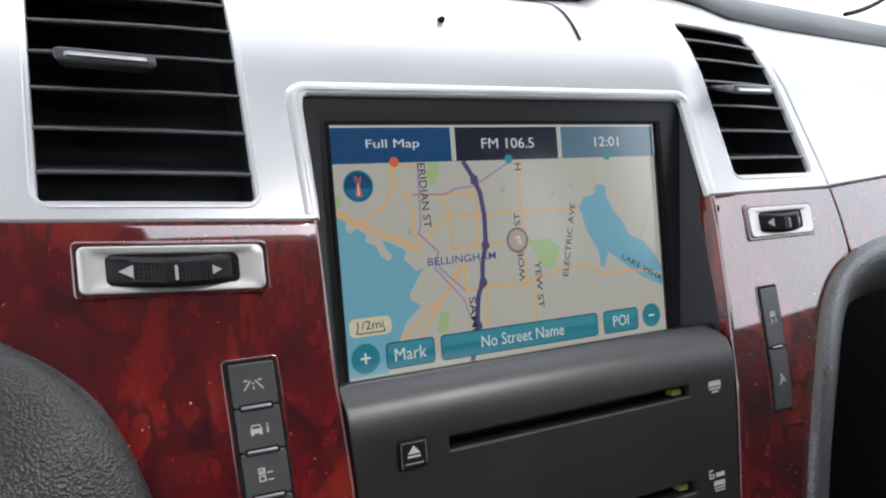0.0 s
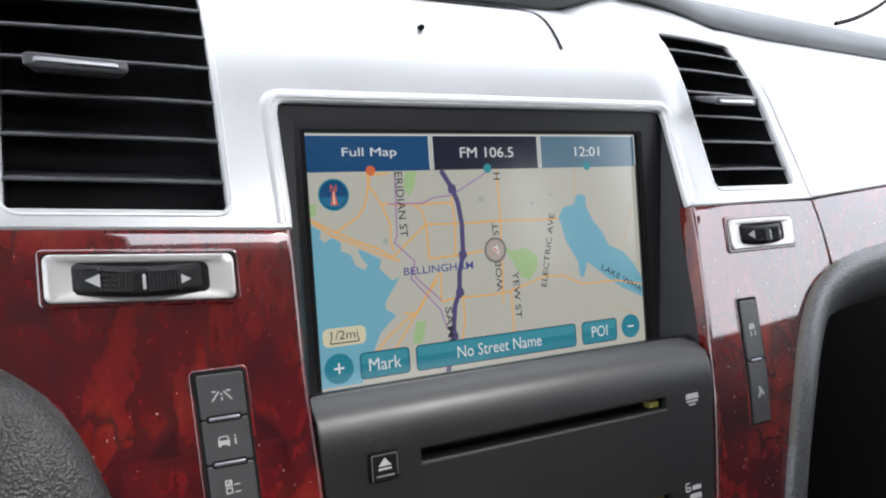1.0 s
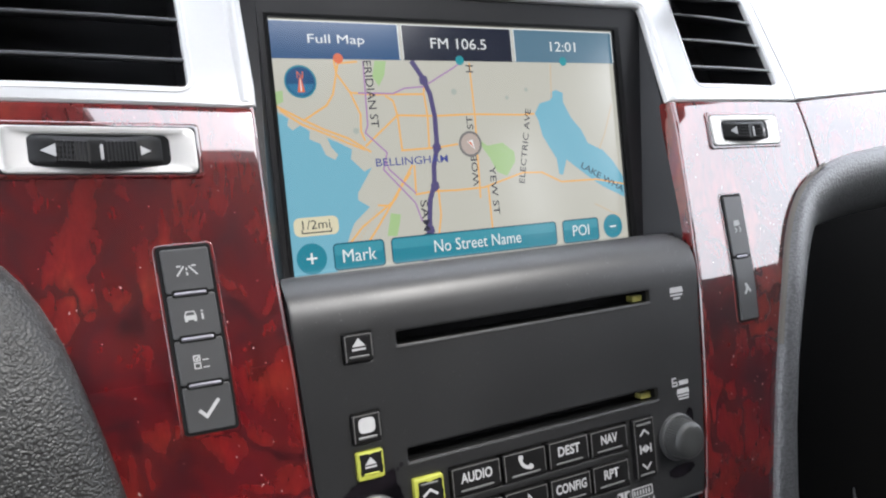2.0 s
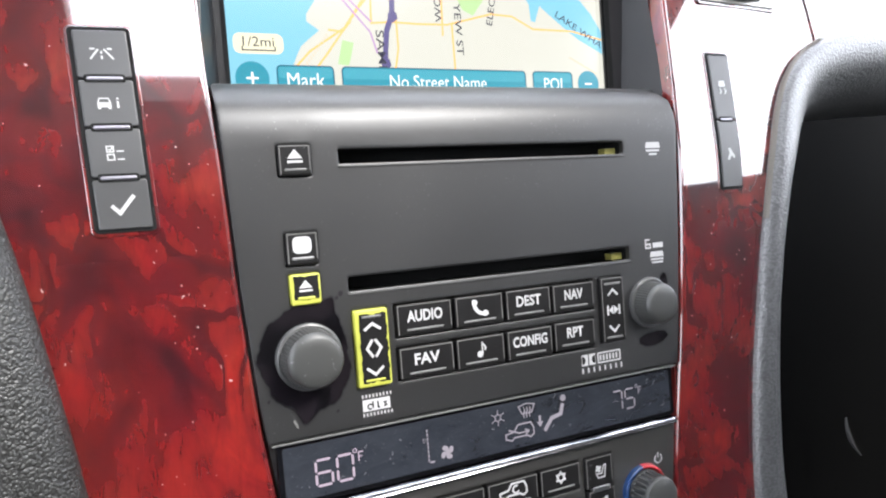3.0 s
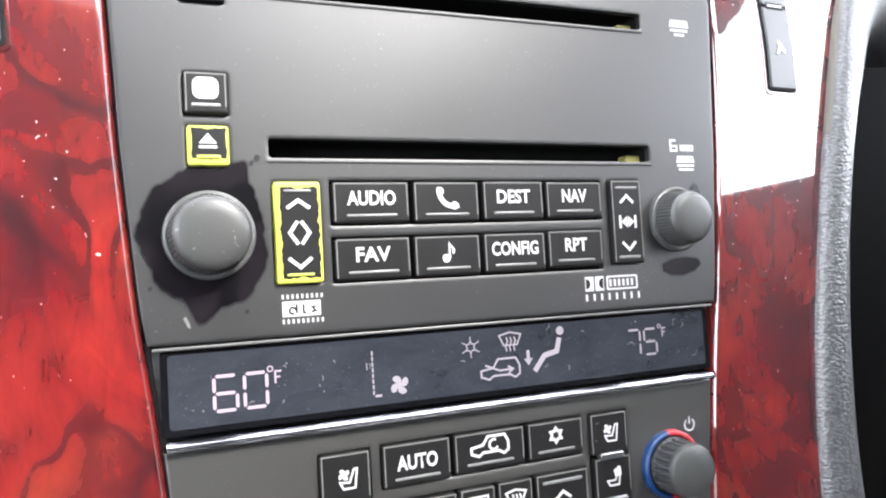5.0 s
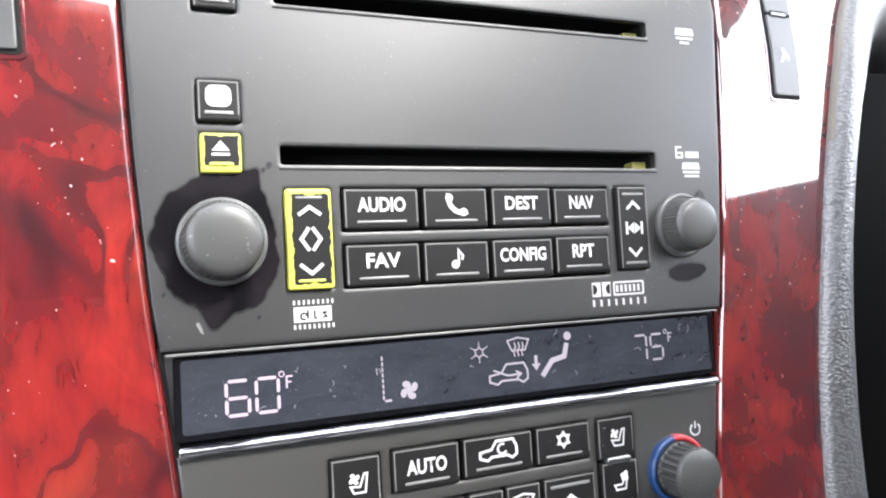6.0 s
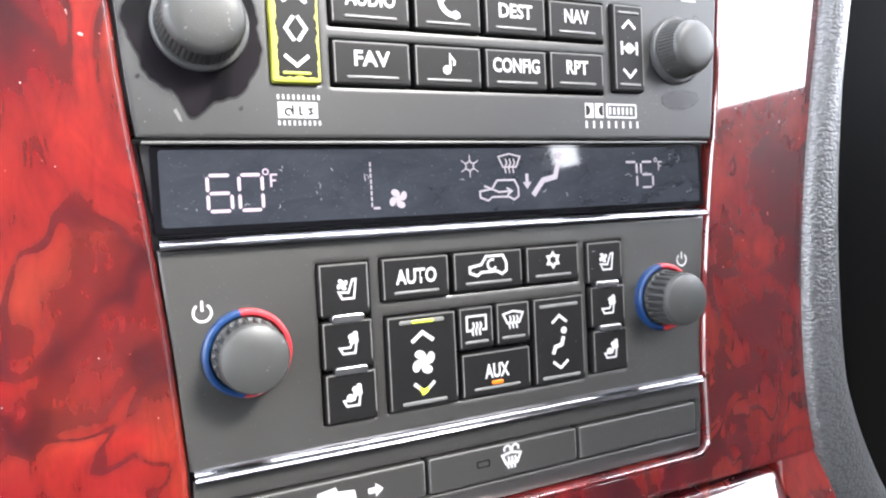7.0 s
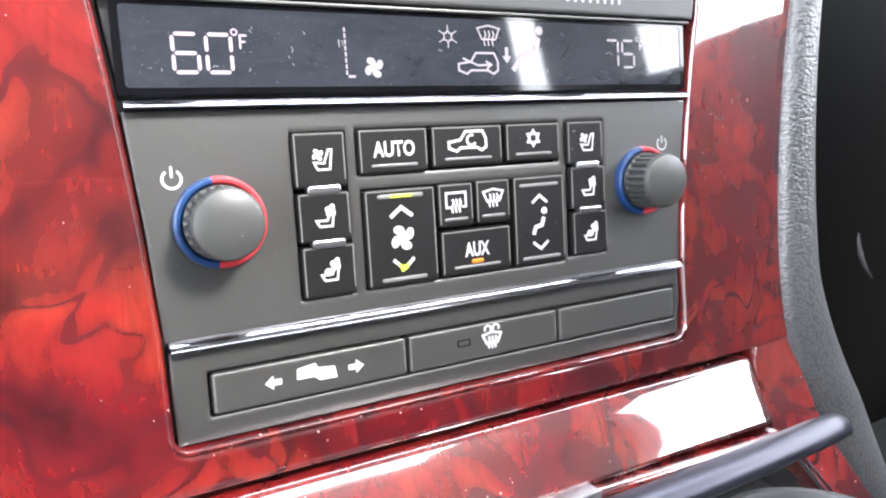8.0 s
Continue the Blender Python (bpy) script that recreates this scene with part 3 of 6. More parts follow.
ROLL_WIDTH = 0.88
ROLL = [(1.0, 8), (0.0, 2), (0.3, -1.2), (1.4, -3.2), (4, -4.6), (8, -5.4), (11, -5.2), (13.5, -4.0), (15.8, -1.6), (17.6, 1.8), (18.8, 6), (19.8, 14), (20.6, 28), (21.0, 46), (21.1, 50)]
HOOD = [(0.9, 8), (0.0, 2), (0.3, -1.0), (1.4, -3.0), (4, -4.4), (8, -4.7), (13.5, -3.9), (19.5, -1.6), (26, 2.6), (32, 8.4), (37, 15.5), (41, 25), (43.2, 38), (44.2, 56), (44.3, 60)]
WIDE = [(1.0, 8), (0.0, 2), (0.3, -1), (1.5, -3.5), (4, -6), (10, -9), (25, -13), (50, -17), (90, -18), (130, -10), (150, 20), (160, 120)]
ROLL = [(o * ROLL_WIDTH, y) for o, y in ROLL]
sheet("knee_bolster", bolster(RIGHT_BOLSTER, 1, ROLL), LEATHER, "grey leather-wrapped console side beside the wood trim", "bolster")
SEAM = [(0.1, -0.6), (0.2, -1.5), (0.6, -2.3), (1.1, -2.9), (1.6, -3.1)]
sheet("trim", bolster(RIGHT_BOLSTER[3:9], 1, SEAM, [(o * 0.66, y + 0.1) for o, y in SEAM]), grain(mat("tan_seam", (0.12, 0.108, 0.09), 0.6), 900.0, 0.5), "thin tan seam along the leather console side", "trim")
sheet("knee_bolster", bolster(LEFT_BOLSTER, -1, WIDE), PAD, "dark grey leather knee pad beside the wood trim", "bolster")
# lower dash behind the passenger's bolster; the footwell's shade is put into its black
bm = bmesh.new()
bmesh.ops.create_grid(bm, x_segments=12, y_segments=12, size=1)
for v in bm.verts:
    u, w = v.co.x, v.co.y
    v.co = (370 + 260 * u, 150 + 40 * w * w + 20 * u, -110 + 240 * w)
sheet("lower_dash", bm, mat("shade_black_lower_dash", (0.003, 0.003, 0.003), 0.7, spec=0.01), "black plastic lower dash, darkened in colour for the footwell's shade", "dashboard")

# edges that just show in the dark footwell
bm = bmesh.new()
rows = []
for k in range(13):
    x = 385 + 13 * k
    rows.append([bm.verts.new((x, 182 + 0.02 * (x - 385) + a, -34 + 0.13 * (x - 385) + b)) for a, b in ((0, 0), (-2.5, 3), (-2.5, 7 + 0.35 * k), (0, 10 + 0.4 * k))])
for a, b in zip(rows, rows[1:]):
    for k in range(3):
        bm.faces.new((a[k], a[k + 1], b[k + 1], b[k]))
sheet("trim", bm, mat("dull_footwell_plastic", (0.012, 0.012, 0.013), 0.5), "dull black plastic edge in the shaded footwell", "trim")
# a paler tapered sliver, added for the glint on an edge down there
bm = bmesh.new()
rows = []
for k in range(11):
    u = k / 10
    x, z, w = 378 + 16 * u * u, -160 - 34 * u, 0.4 + 2.4 * math.sin(math.pi * u)
    rows.append([bm.verts.new((x + a * w, 129 - b, z)) for a, b in ((-1, 0), (-0.4, 1.2), (0.4, 1.2), (1, 0))])
for a, b in zip(rows, rows[1:]):
    for k in range(3):
        bm.faces.new((a[k], a[k + 1], b[k + 1], b[k]))
sheet("trim", bm, mat("footwell_edge_glint", (0.05, 0.05, 0.05), 0.2), "glossy curved sliver shaped as a glint on a footwell edge", "trim")


# ---- air vents ----
def divided(poly, n):
    """Each side of a loop in n equal pieces."""
    return [(ax + (bx - ax) * k / n, az + (bz - az) * k / n) for (ax, az), (bx, bz) in zip(poly, poly[1:] + poly[:1]) for k in range(n)]


def air_vent(side):
    x0, x1 = VENTS[side]
    z0, z1 = VZ[side]
    vent = thing("air_vent", (x0 + x1) / 2, surf(x0, 150), z0, "rectangular air vent with black slats and a chrome-edged lever", "air vent", "dash vents")
    ys = lambda x, z: surf(x, z)
    box = [[(x, ys(x, z) + d, z) for x, z in densify(rrect(x0 - 1.2, x1 + 1.2, z0 - 1.2, z1 + 1.2, 3), 8)] for d in (2.0, 45)]
    part("housing", loft(box, False, True), VENT, vent)
    lip = [[(x, ys(x, z) + d, z) for x, z in divided(rrect(x0 - 4.6 + i, x1 + 4.6 - i, z0 - 4.6 + i, z1 + 4.6 - i, 6.6), 6)] for i, d in ((3.2, 0.3), (3.5, -0.1), (3.9, -0.3), (4.2, -0.25), (4.45, 0.0), (4.55, 0.4), (4.6, 3))]
    part("frame", loft(lip, False, False), SILVER, vent, "thin satin silver rim")
    for k in range(7):
        z = 157.5 + 15.8 * k - 0.36 * k * k - (max(0.0, 1.8 - 0.7 * k) if side < 0 else 0.0)
        if z > z1 - 3:
            break
        bm = bmesh.new()
        rows = []
        for i in range(9):
            x = x0 - 0.5 + (x1 - x0 + 1) * i / 8
            y = ys(x, z) + 1.2
            rows.append([bm.verts.new((x, y + a, z + b)) for a, b in ((0, 0.7), (0.5, 1.3), (20, 5.5), (20, 4.0), (0.5, -0.3), (0, 0))])
        for a, b in zip(rows, rows[1:]):
            for q in range(6):
                bm.faces.new((a[q], a[(q + 1) % 6], b[(q + 1) % 6], b[q]))
        slat = part("slat", bm, VENT, vent)
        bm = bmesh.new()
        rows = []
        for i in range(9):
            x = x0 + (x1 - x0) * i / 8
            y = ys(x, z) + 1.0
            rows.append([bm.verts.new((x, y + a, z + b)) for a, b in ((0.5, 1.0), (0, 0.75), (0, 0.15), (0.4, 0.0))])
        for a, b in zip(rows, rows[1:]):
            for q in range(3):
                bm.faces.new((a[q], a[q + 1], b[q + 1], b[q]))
        part("slat_nose", bm, NOSE, slat, "pale front edge")
    xc = x0 + (26.5 if side < 0 else 21)
    zc = (201.0 if side < 0 else 199.0) - lift(xc, 201.0)
    thin, droop, reach = (0.92, 0.0, 0.0) if side < 0 else (0.84, 0.28, 6.0)
    y = ys(xc, zc)
    loops = []
    for go, w, lo, hi in ((4, 16.0, -1.0, 2.0), (-5, 17.5, -1.8, 3.4), (-8.4, 18.2, -2.2, 3.8), (-9.6, 18.0, -1.9, 3.6), (-10, 17.0, -1.4, 3.0)):
        out = go if go > 0 else go - reach
        loops.append([(px, y + out, pz) for px, pz in rrect(xc - w * thin, xc + w * thin, zc + 0.8 * lo + droop * (out - 4), zc + 0.8 * hi + droop * (out - 4), 1.6)])
    tip = droop * (-14 - reach)
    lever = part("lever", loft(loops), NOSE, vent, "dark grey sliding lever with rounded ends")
    part("chrome_strip", pad(xc - 14.8 * thin, xc + 14.8 * thin, zc - 0.8 + tip, zc + 1.7 + tip, y - 10.6 - reach, y - 9.6 - reach, 1.2, 0.7), SATIN, lever, "bright chrome strip")
    return vent


air_vent(-1)
air_vent(1)


# ---- thumb wheels under the vents ----
def thumb_wheel(x0, x1, z0, z1):
    xc, zc = (x0 + x1) / 2, (z0 + z1) / 2
    w = thing("thumb_wheel", xc, surf(xc, zc), zc, "black ribbed thumb wheel in a satin silver bezel", "thumb wheel", "vent controls")
    tilt = (surf(x1, zc) - surf(x0, zc)) / (x1 - x0)
    rise = (surf(xc, z1) - surf(xc, z0)) / (z1 - z0)
    lay = lambda bm: [setattr_y(v, v.co.y + surf(xc, zc) + (v.co.x - xc) * tilt + (v.co.z - zc) * rise) for v in bm.verts] and bm
    part("rim", lay(pad(x0 - 1.7, x1 + 1.7, z0 - 1.7, z1 + 1.7, -0.35, 3, 2.0, 0.6)), WOOD, w, "lacquered wood rim")
    part("gasket", lay(pad(x0 - 0.4, x1 + 0.4, z0 - 0.4, z1 + 0.4, -0.45, 3, 1.8, 0.3)), DARK, w)
    loops = []
    for i, d in ((0, 0.5), (0.15, -0.7), (0.7, -1.15), (2.9, -1.15), (4.0, -0.3), (5.2, 3)):
        wide = i + (6.0 if i > 3 else 0)
        loops.append([(x, d, z) for x, z in rrect(x0 + wide, x1 - wide, z0 + i * 0.75, z1 - i * 0.75, 2.4)])
    part("bezel", lay(loft(loops, False, False)), NICKEL, w, "satin silver bezel")
    part("well", lay(pad(x0 + 9, x1 - 9, z0 + 3, z1 - 3, 2.6, 4, 2, 0.3)), DARK, w)
    bm = bmesh.new()
    rows, n = [], 72
    a0, a1 = x0 + 8.2, x1 - 11.0
    h = (z1 - z0) / 2 - 3.0
    across_ = (-1, -0.94, -0.8, -0.64, -0.48, -0.32, -0.16, 0, 0.16, 0.32, 0.48, 0.64, 0.8, 0.94, 1)
    for k in range(n + 1):
        u = k / n
        x = a0 + (a1 - a0) * u
        bulge = -5.2 * math.sin(math.pi * u) ** 0.6
        sag = -1.3 * math.sin(math.pi * u)
        grip = 0.55 if (0.2 < u < 0.44 or 0.56 < u < 0.8) else 0.0
        row = [bm.verts.new((x, 3, zc + h + sag))]
        for q, b in enumerate(reversed(across_)):
            low = 1.1 * max(0.0, abs(b) - 0.72) / 0.28
            pip = grip if (k % 2 and q % 2 and abs(b) < 0.85) else 0.0
            row.append(bm.verts.new((x, bulge + low * min(1.0, -bulge) - pip, zc + b * h + sag)))
        row.append(bm.verts.new((x, 3, zc - h + sag)))
        rows.append(row)
    for a, b in zip(rows, rows[1:]):
        for q in range(len(a) - 1):
            bm.faces.new((a[q], a[q + 1], b[q + 1], b[q]))
    wheel = part("wheel", lay(bm), BUTTON, w)
    span = a1 - a0
    mark = lambda u: -5.2 * math.sin(math.pi * u) ** 0.6 - 0.6
    tri = flat([(a0 + span * 0.10, zc - 0.6), (a0 + span * 0.21, zc + 1.6), (a0 + span * 0.21, zc - 2.9)], 0)
    for v in tri.verts:
        v.co.y = mark((v.co.x - a0) / span)
    part("arrow_mark", lay(tri), PRINT, wheel, "white closing arrow")
    part("line_mark", lay(pad(xc - 0.5, xc + 0.5, zc - 4.0, zc + 1.2, mark(0.5), mark(0.5) + 0.5, 0.3, 0.1, 1)), PRINT, wheel, "white middle line")
    tri = flat([(a1 - span * 0.10, zc - 0.6), (a1 - span * 0.18, zc + 1.0), (a1 - span * 0.18, zc - 2.3)], 0)
    for v in tri.verts:
        v.co.y = mark((v.co.x - a0) / span)
    part("arrow_mark", lay(tri), PRINT, wheel, "white opening arrow")
    return w


def setattr_y(v, y):
    v.co.y = y
    return True


thumb_wheel(-190.5, -129.5, 113.6, 130.0)
thumb_wheel(121, 175.5, 115.0, 130.8)


# ---- buttons set in the wood ----
def sliced(bm, zs):
    """Cuts a slab across, so that it can follow the skin."""
    for z in zs:
        bmesh.ops.bisect_plane(bm, geom=bm.verts[:] + bm.edges[:] + bm.faces[:], plane_co=(0, 0, z), plane_no=(0, 0, 1))
    return bm


def bank(x0, x1, cells, icons, group):
    """A column of grey buttons with chrome lamps between them; cells of (z0, z1), x leans with height."""
    zc = cells[0][1]
    b = thing("switch_bank", (x0 + x1) / 2, surf(x0, 60), cells[-1][0], group[0], "switches")
    lean = group[1]
    place = lambda bm: [setattr_x(v, v.co.x + lean * (v.co.z - 88) / 60) and setattr_y(v, v.co.y + surf(v.co.x, v.co.z)) for v in bm.verts] and bm
    part("rim", place(sliced(pad(x0 - 1.95, x1 + 2.1, cells[-1][0] - 2.5, zc + 1.9, -0.3, 4, 2.2, 0.25), range(22, 92, 4))), WOOD, b, "lacquered wood rim")
    part("frame", place(sliced(pad(x0 - 1.1, x1 + 1.2, cells[-1][0] - 1.2, zc + 1.3, -0.5, 4, 1.6, 0.2), range(22, 92, 4))), DARK, b, "dark recessed frame")
    for k, ((z0, z1), draw) in enumerate(zip(cells, icons)):
        bt = part("button", place(sliced(pad(x0 + 0.3, x1, z0, z1, -1.3, 2, 0.8, 0.35), range(22, 92, 4))), GREYBTN, b)
        xc, zb = (x0 + x1) / 2, (z0 + z1) / 2
        sign = merge(*draw(0, 0, -1.45))
        for v in sign.verts:
            s = 1.0 if draw is ic_check else 1.2 if draw in (ic_skid, ic_pedal) else 0.8
            v.co.x, v.co.z = xc + s * v.co.x, zb + s * v.co.z
        part("icon", place(sign), PRINT if draw in (ic_check, ic_pedal, ic_skid) else FADED, bt, "white printed symbol", smooth=False)
        if k < len(cells) - 1:
            part("lamp_pocket", place(pad(x0 + 1.9, x1 - 1.9, z0 - 1.7, z0 + 1.1, -1.38, 1, 0.9, 0.2)), DARK, b, "dark pocket round the chrome bar")
            part("chrome_bar", place(pad(x0 + 2.7, x1 - 2.7, z0 - 1.0, z0 + 0.3, -1.75, 1, 0.6, 0.4)), LAMPBAR, b, "bright chrome bar")
    return b


def setattr_x(v, x):
    v.co.x = x
    return True


def ic_road(x, z, y):
    return [stroke([[(x - 4.2, z - 2.2), (x - 1, z + 1.8)], [(x + 4.2, z - 2.2), (x + 1, z + 1.8)], [(x, z - 2.2), (x, z - 0.8)], [(x, z), (x, z + 1)], [(x - 4, z + 1.9), (x - 2.2, z + 1.9)], [(x + 2.2, z + 1.9), (x + 4, z + 1.9)]], 0.7, y)]


def ic_carinfo(x, z, y):
    low = [(x - 4, z - 1.7), (x - 4, z + 0.3), (x + 1, z + 0.3), (x + 1, z - 1.7)]
    feet = [flat([(a, z - 2.4), (a + 1.1, z - 2.4), (a + 1.1, z - 1.7), (a, z - 1.7)], y) for a in (x - 3.9, x - 0.2)]
    return [flat(low, y), *feet, stroke([[(x - 3.7, z + 0.3), (x - 3.1, z + 1.9), (x + 0.1, z + 1.9), (x + 0.7, z + 0.3)]], 0.5, y), stroke([[(x + 3.4, z - 2), (x + 3.4, z + 0.8)], [(x + 3.4, z + 1.4), (x + 3.4, z + 2.1)]], 0.8, y)]


def ic_list(x, z, y):
    box = lambda a, b: [(a, b), (a + 2.4, b), (a + 2.4, b + 2.2), (a, b + 2.2), (a, b)]
    return [stroke([box(x - 3, z + 0.4), box(x - 3, z - 2.8), [(x + 0.4, z + 0.6), (x + 3, z + 0.6)], [(x + 0.4, z - 2.6), (x + 3, z - 2.6)], [(x - 2.4, z + 1.6), (x - 1.8, z + 1), (x - 0.4, z + 2.6)]], 0.55, y)]


def ic_check(x, z, y):
    return [stroke([[(x - 3.2, z - 0.4), (x - 1, z - 2.8), (x + 3.6, z + 2.6)]], 1.2, y)]


def ic_skid(x, z, y):
    car = [(x - 2, z + 0.4), (x - 1.6, z + 2.4), (x + 1.4, z + 2.6), (x + 2, z + 0.6), (x + 1.4, z + 0.2), (x - 1.4, z + 0)]
    return [flat(car, y), stroke([[(x - 1.6, z - 0.6), (x - 0.6, z - 1.6), (x - 1.6, z - 2.8)], [(x + 1.2, z - 0.4), (x + 2, z - 1.5), (x + 1.1, z - 2.7)]], 0.6, y)]


def ic_pedal(x, z, y):
    return [flat([(x - 2.2, z - 2.2), (x - 1, z - 2.4), (x + 0.4, z - 0.6), (x + 1.8, z - 2), (x + 2.2, z - 0.8), (x - 0.2, z + 2.4), (x - 1.4, z + 2.2), (x - 0.8, z + 0.4)], y)]


bank(-146, -130, [(73.6, 88.8), (58.0, 72.8), (42.0, 57.2), (25.6, 41.2)], [ic_road, ic_carinfo, ic_list, ic_check],
     ("column of four grey buttons with chrome bars in the wood trim", -2.5))
bank(121.0, 134.2, [(58.4, 88.6), (26.0, 57.4)], [ic_skid, ic_pedal], ("two tall grey buttons with a chrome bar in wood trim", -0.5))


# ---- navigation screen ----
nav = thing("navigation_screen", MID, 20, 70, "recessed colour touch screen showing a street map", "screen")
sx0, sx1, sz0, sz1, SY = -97.5, 71.5, 73.0, 176.3, 30.2


def deep(x, z):
    """The display is laid out at the bezel's front and stands a little larger, deeper in."""
    return -186.1 + (x + 186.1) * 1.035, 128.9 + (z - 128.9) * 1.035


well = [(MID - 103.5, 66), (MID - 103.5, 193), (MID + 103.5, 193), (MID + 103.5, 66)]
mouth = [deep(*p) for p in ((-101.5, 66), (-101.5, 181), (78, 181), (78, 66))]
pane = [deep(*p) for p in ((sx0, sz0 - 3), (sx0, sz1), (sx1, sz1), (sx1, sz0 - 3))]
bm = loft([[(x, surf(x, z) + 1.8, z) for x, z in densify(well, 20)], [(x, max(27.9, surf(x, z) + 4), z) for x, z in densify(well, 20)]], False, False)
part("side_wall", bm, BEZEL, nav)
bm = loft([[(x, surf(x, z) + 2.2, z) for x, z in well], [(x, 27.7, z) for x, z in mouth], [(x, 27.7, z) for x, z in pane], [(x, SY + 1, z) for x, z in pane]], False, False)
bezel = part("bezel", bm, BEZEL, nav, "matt black screen surround", smooth=False)
part("seal", ring([deep(x, z) for x, z in ((sx0 - 1.6, sz0 - 2), (sx0 - 1.6, sz1 + 1.4), (sx1 + 3, sz1 + 1.4), (sx1 + 3, sz0 - 2))], pane, 27.3, 28.7), DARK, bezel)
S_LAND, S_WATER, S_GREEN = screen("map_land", (0.56, 0.555, 0.49)), screen("map_water", (0.19, 0.47, 0.6)), screen("map_park", (0.4, 0.58, 0.28))
S_ORANGE, S_PURPLE, S_HWY = screen("map_road", (0.86, 0.47, 0.15)), screen("map_avenue", (0.42, 0.25, 0.47)), screen("map_highway", (0.09, 0.075, 0.2))
S_NAVY, S_BLACK, S_TEAL, S_TEAL2 = screen("tab_navy", (0.004, 0.07, 0.2)), screen("tab_black", (0.008, 0.012, 0.03)), screen("button_teal", (0.02, 0.24, 0.33)), screen("tab_pale", (0.1, 0.2, 0.28))
S_WHITE, S_INK, S_BLUE, S_CREAM, S_RED = screen("screen_white", (0.85, 0.88, 0.88)), screen("screen_ink", (0.03, 0.03, 0.05)), screen("name_blue", (0.05, 0.07, 0.3)), screen("cream_label", (0.75, 0.7, 0.5)), screen("red_dot", (0.75, 0.16, 0.06))
S_POND, S_PALE_LINE = screen("map_pond", (0.42, 0.47, 0.43)), screen("map_pale_line", (0.62, 0.5, 0.36))
S_TURQ = screen("turquoise_dot", (0.02, 0.3, 0.35))
glass = part("display", flat([deep(*p) for p in ((sx0 - 1, sz0 - 4), (sx1 + 1, sz0 - 4), (sx1 + 1, sz1 + 1), (sx0 - 1, sz1 + 1))], SY), S_LAND, nav, "lit map display", smooth=False)


def shown(name, bm, material, level, label=""):
    """A drawn thing on the display, one thin layer above another."""
    for v in bm.verts:
        v.co.x, v.co.z = deep(v.co.x, v.co.z)
        v.co.y = SY - 0.06 * level - (v.co.y if abs(v.co.y) < 1 else 0) * -1
    return part(name, bm, material, glass, label, smooth=False)


shown("water_area", flat([(-97.3, 140), (-92.7, 137.2), (-93.5, 134.3), (-91.5, 132.4), (-88.3, 134.3), (-84.7, 131.9), (-85.2, 128.7), (-80.9, 126.8), (-79.0, 122.1), (-75.3, 120.0), (-73.9, 122.0), (-76.5, 125.3), (-77.9, 129.1), (-73.2, 126.9), (-67.8, 124.0),
                         (-68.7, 120.1), (-63.4, 114.7), (-59.9, 116.2), (-67.1, 106.0), (-67.3, 103.2), (-62.5, 100.0), (-66.4, 96.9), (-70.0, 93.8), (-71.9, 90.2), (-74.2, 85.1), (-79.5, 74), (-97.3, 74)], 0), S_WATER, 1, "blue bay with piers")
shown("water_area", flat([(32.7, 146.7), (35.9, 147.9), (39.7, 146.5), (39.4, 142.0), (43.3, 134.6), (48.5, 128.9), (51.9, 122.3), (60.5, 118.6), (66.0, 113.1), (71.3, 105.3), (71.3, 95.0), (59.1, 100.7), (52.4, 104.9), (43.7, 111.1), (38.4, 115.1),
                         (35.6, 107.8), (33.5, 108.4), (32.9, 115.5), (29.4, 121.1), (26.1, 126.7), (24.5, 133.8), (22.9, 137.1), (26.2, 141.7), (32.4, 143.2)], 0), S_WATER, 1, "blue lake")
for park in ([(-54.1, 160.3), (-49.0, 160.2), (-50.3, 154.4), (-53.2, 149.7), (-55.8, 153.7)], [(-8.8, 127.1), (-4.2, 123.1), (4.0, 124.2), (9.8, 119.9), (9.9, 115.5), (4.8, 109.1), (-0.1, 111.2), (-3.6, 118.3), (-6.3, 121.9)],
             [(-53.6, 96.7), (-49.0, 95.8), (-50.6, 89.9), (-51.7, 86.9), (-56.0, 87.4), (-54.8, 92.0)], [(-97.3, 147.5), (-93.9, 148.1), (-94.1, 143.7), (-97.3, 142.3)]):
    shown("park_area", flat(park, 0), S_GREEN, 1)
for x, z, r in ((-18.3, 147.3, 1.4), (8.6, 144.5, 1.0), (19.3, 148.1, 1.0), (-65.2, 131.5, 1.3)):
    shown("pond", disc(x, z, r, 0, 9), S_POND, 1)


def streets(level, *lines):
    for k, line in enumerate(lines):
        shown("street_line", stroke([line], 0.82, 0), S_ORANGE, level + 0.15 * k)


# streets of the harbour side
streets(2.0, [(-71.8, 160.5), (-71.3, 154.9), (-73.5, 146.6), (-76.6, 142.1), (-87.1, 135.9)], [(-69.8, 160.5), (-71.3, 154.9), (-66.1, 147.1), (-62.6, 138.3), (-63.1, 131.3), (-61.7, 127.3)], [(-69.9, 159.1), (-61.8, 159.8)],
        [(-97.2, 142), (-87.8, 136.9), (-78.6, 132.3), (-69.1, 128.6), (-59.5, 122.5)], [(-95.8, 140.5), (-87.9, 134.8), (-78.7, 130.9), (-69.2, 126.6), (-62.0, 123.5)])
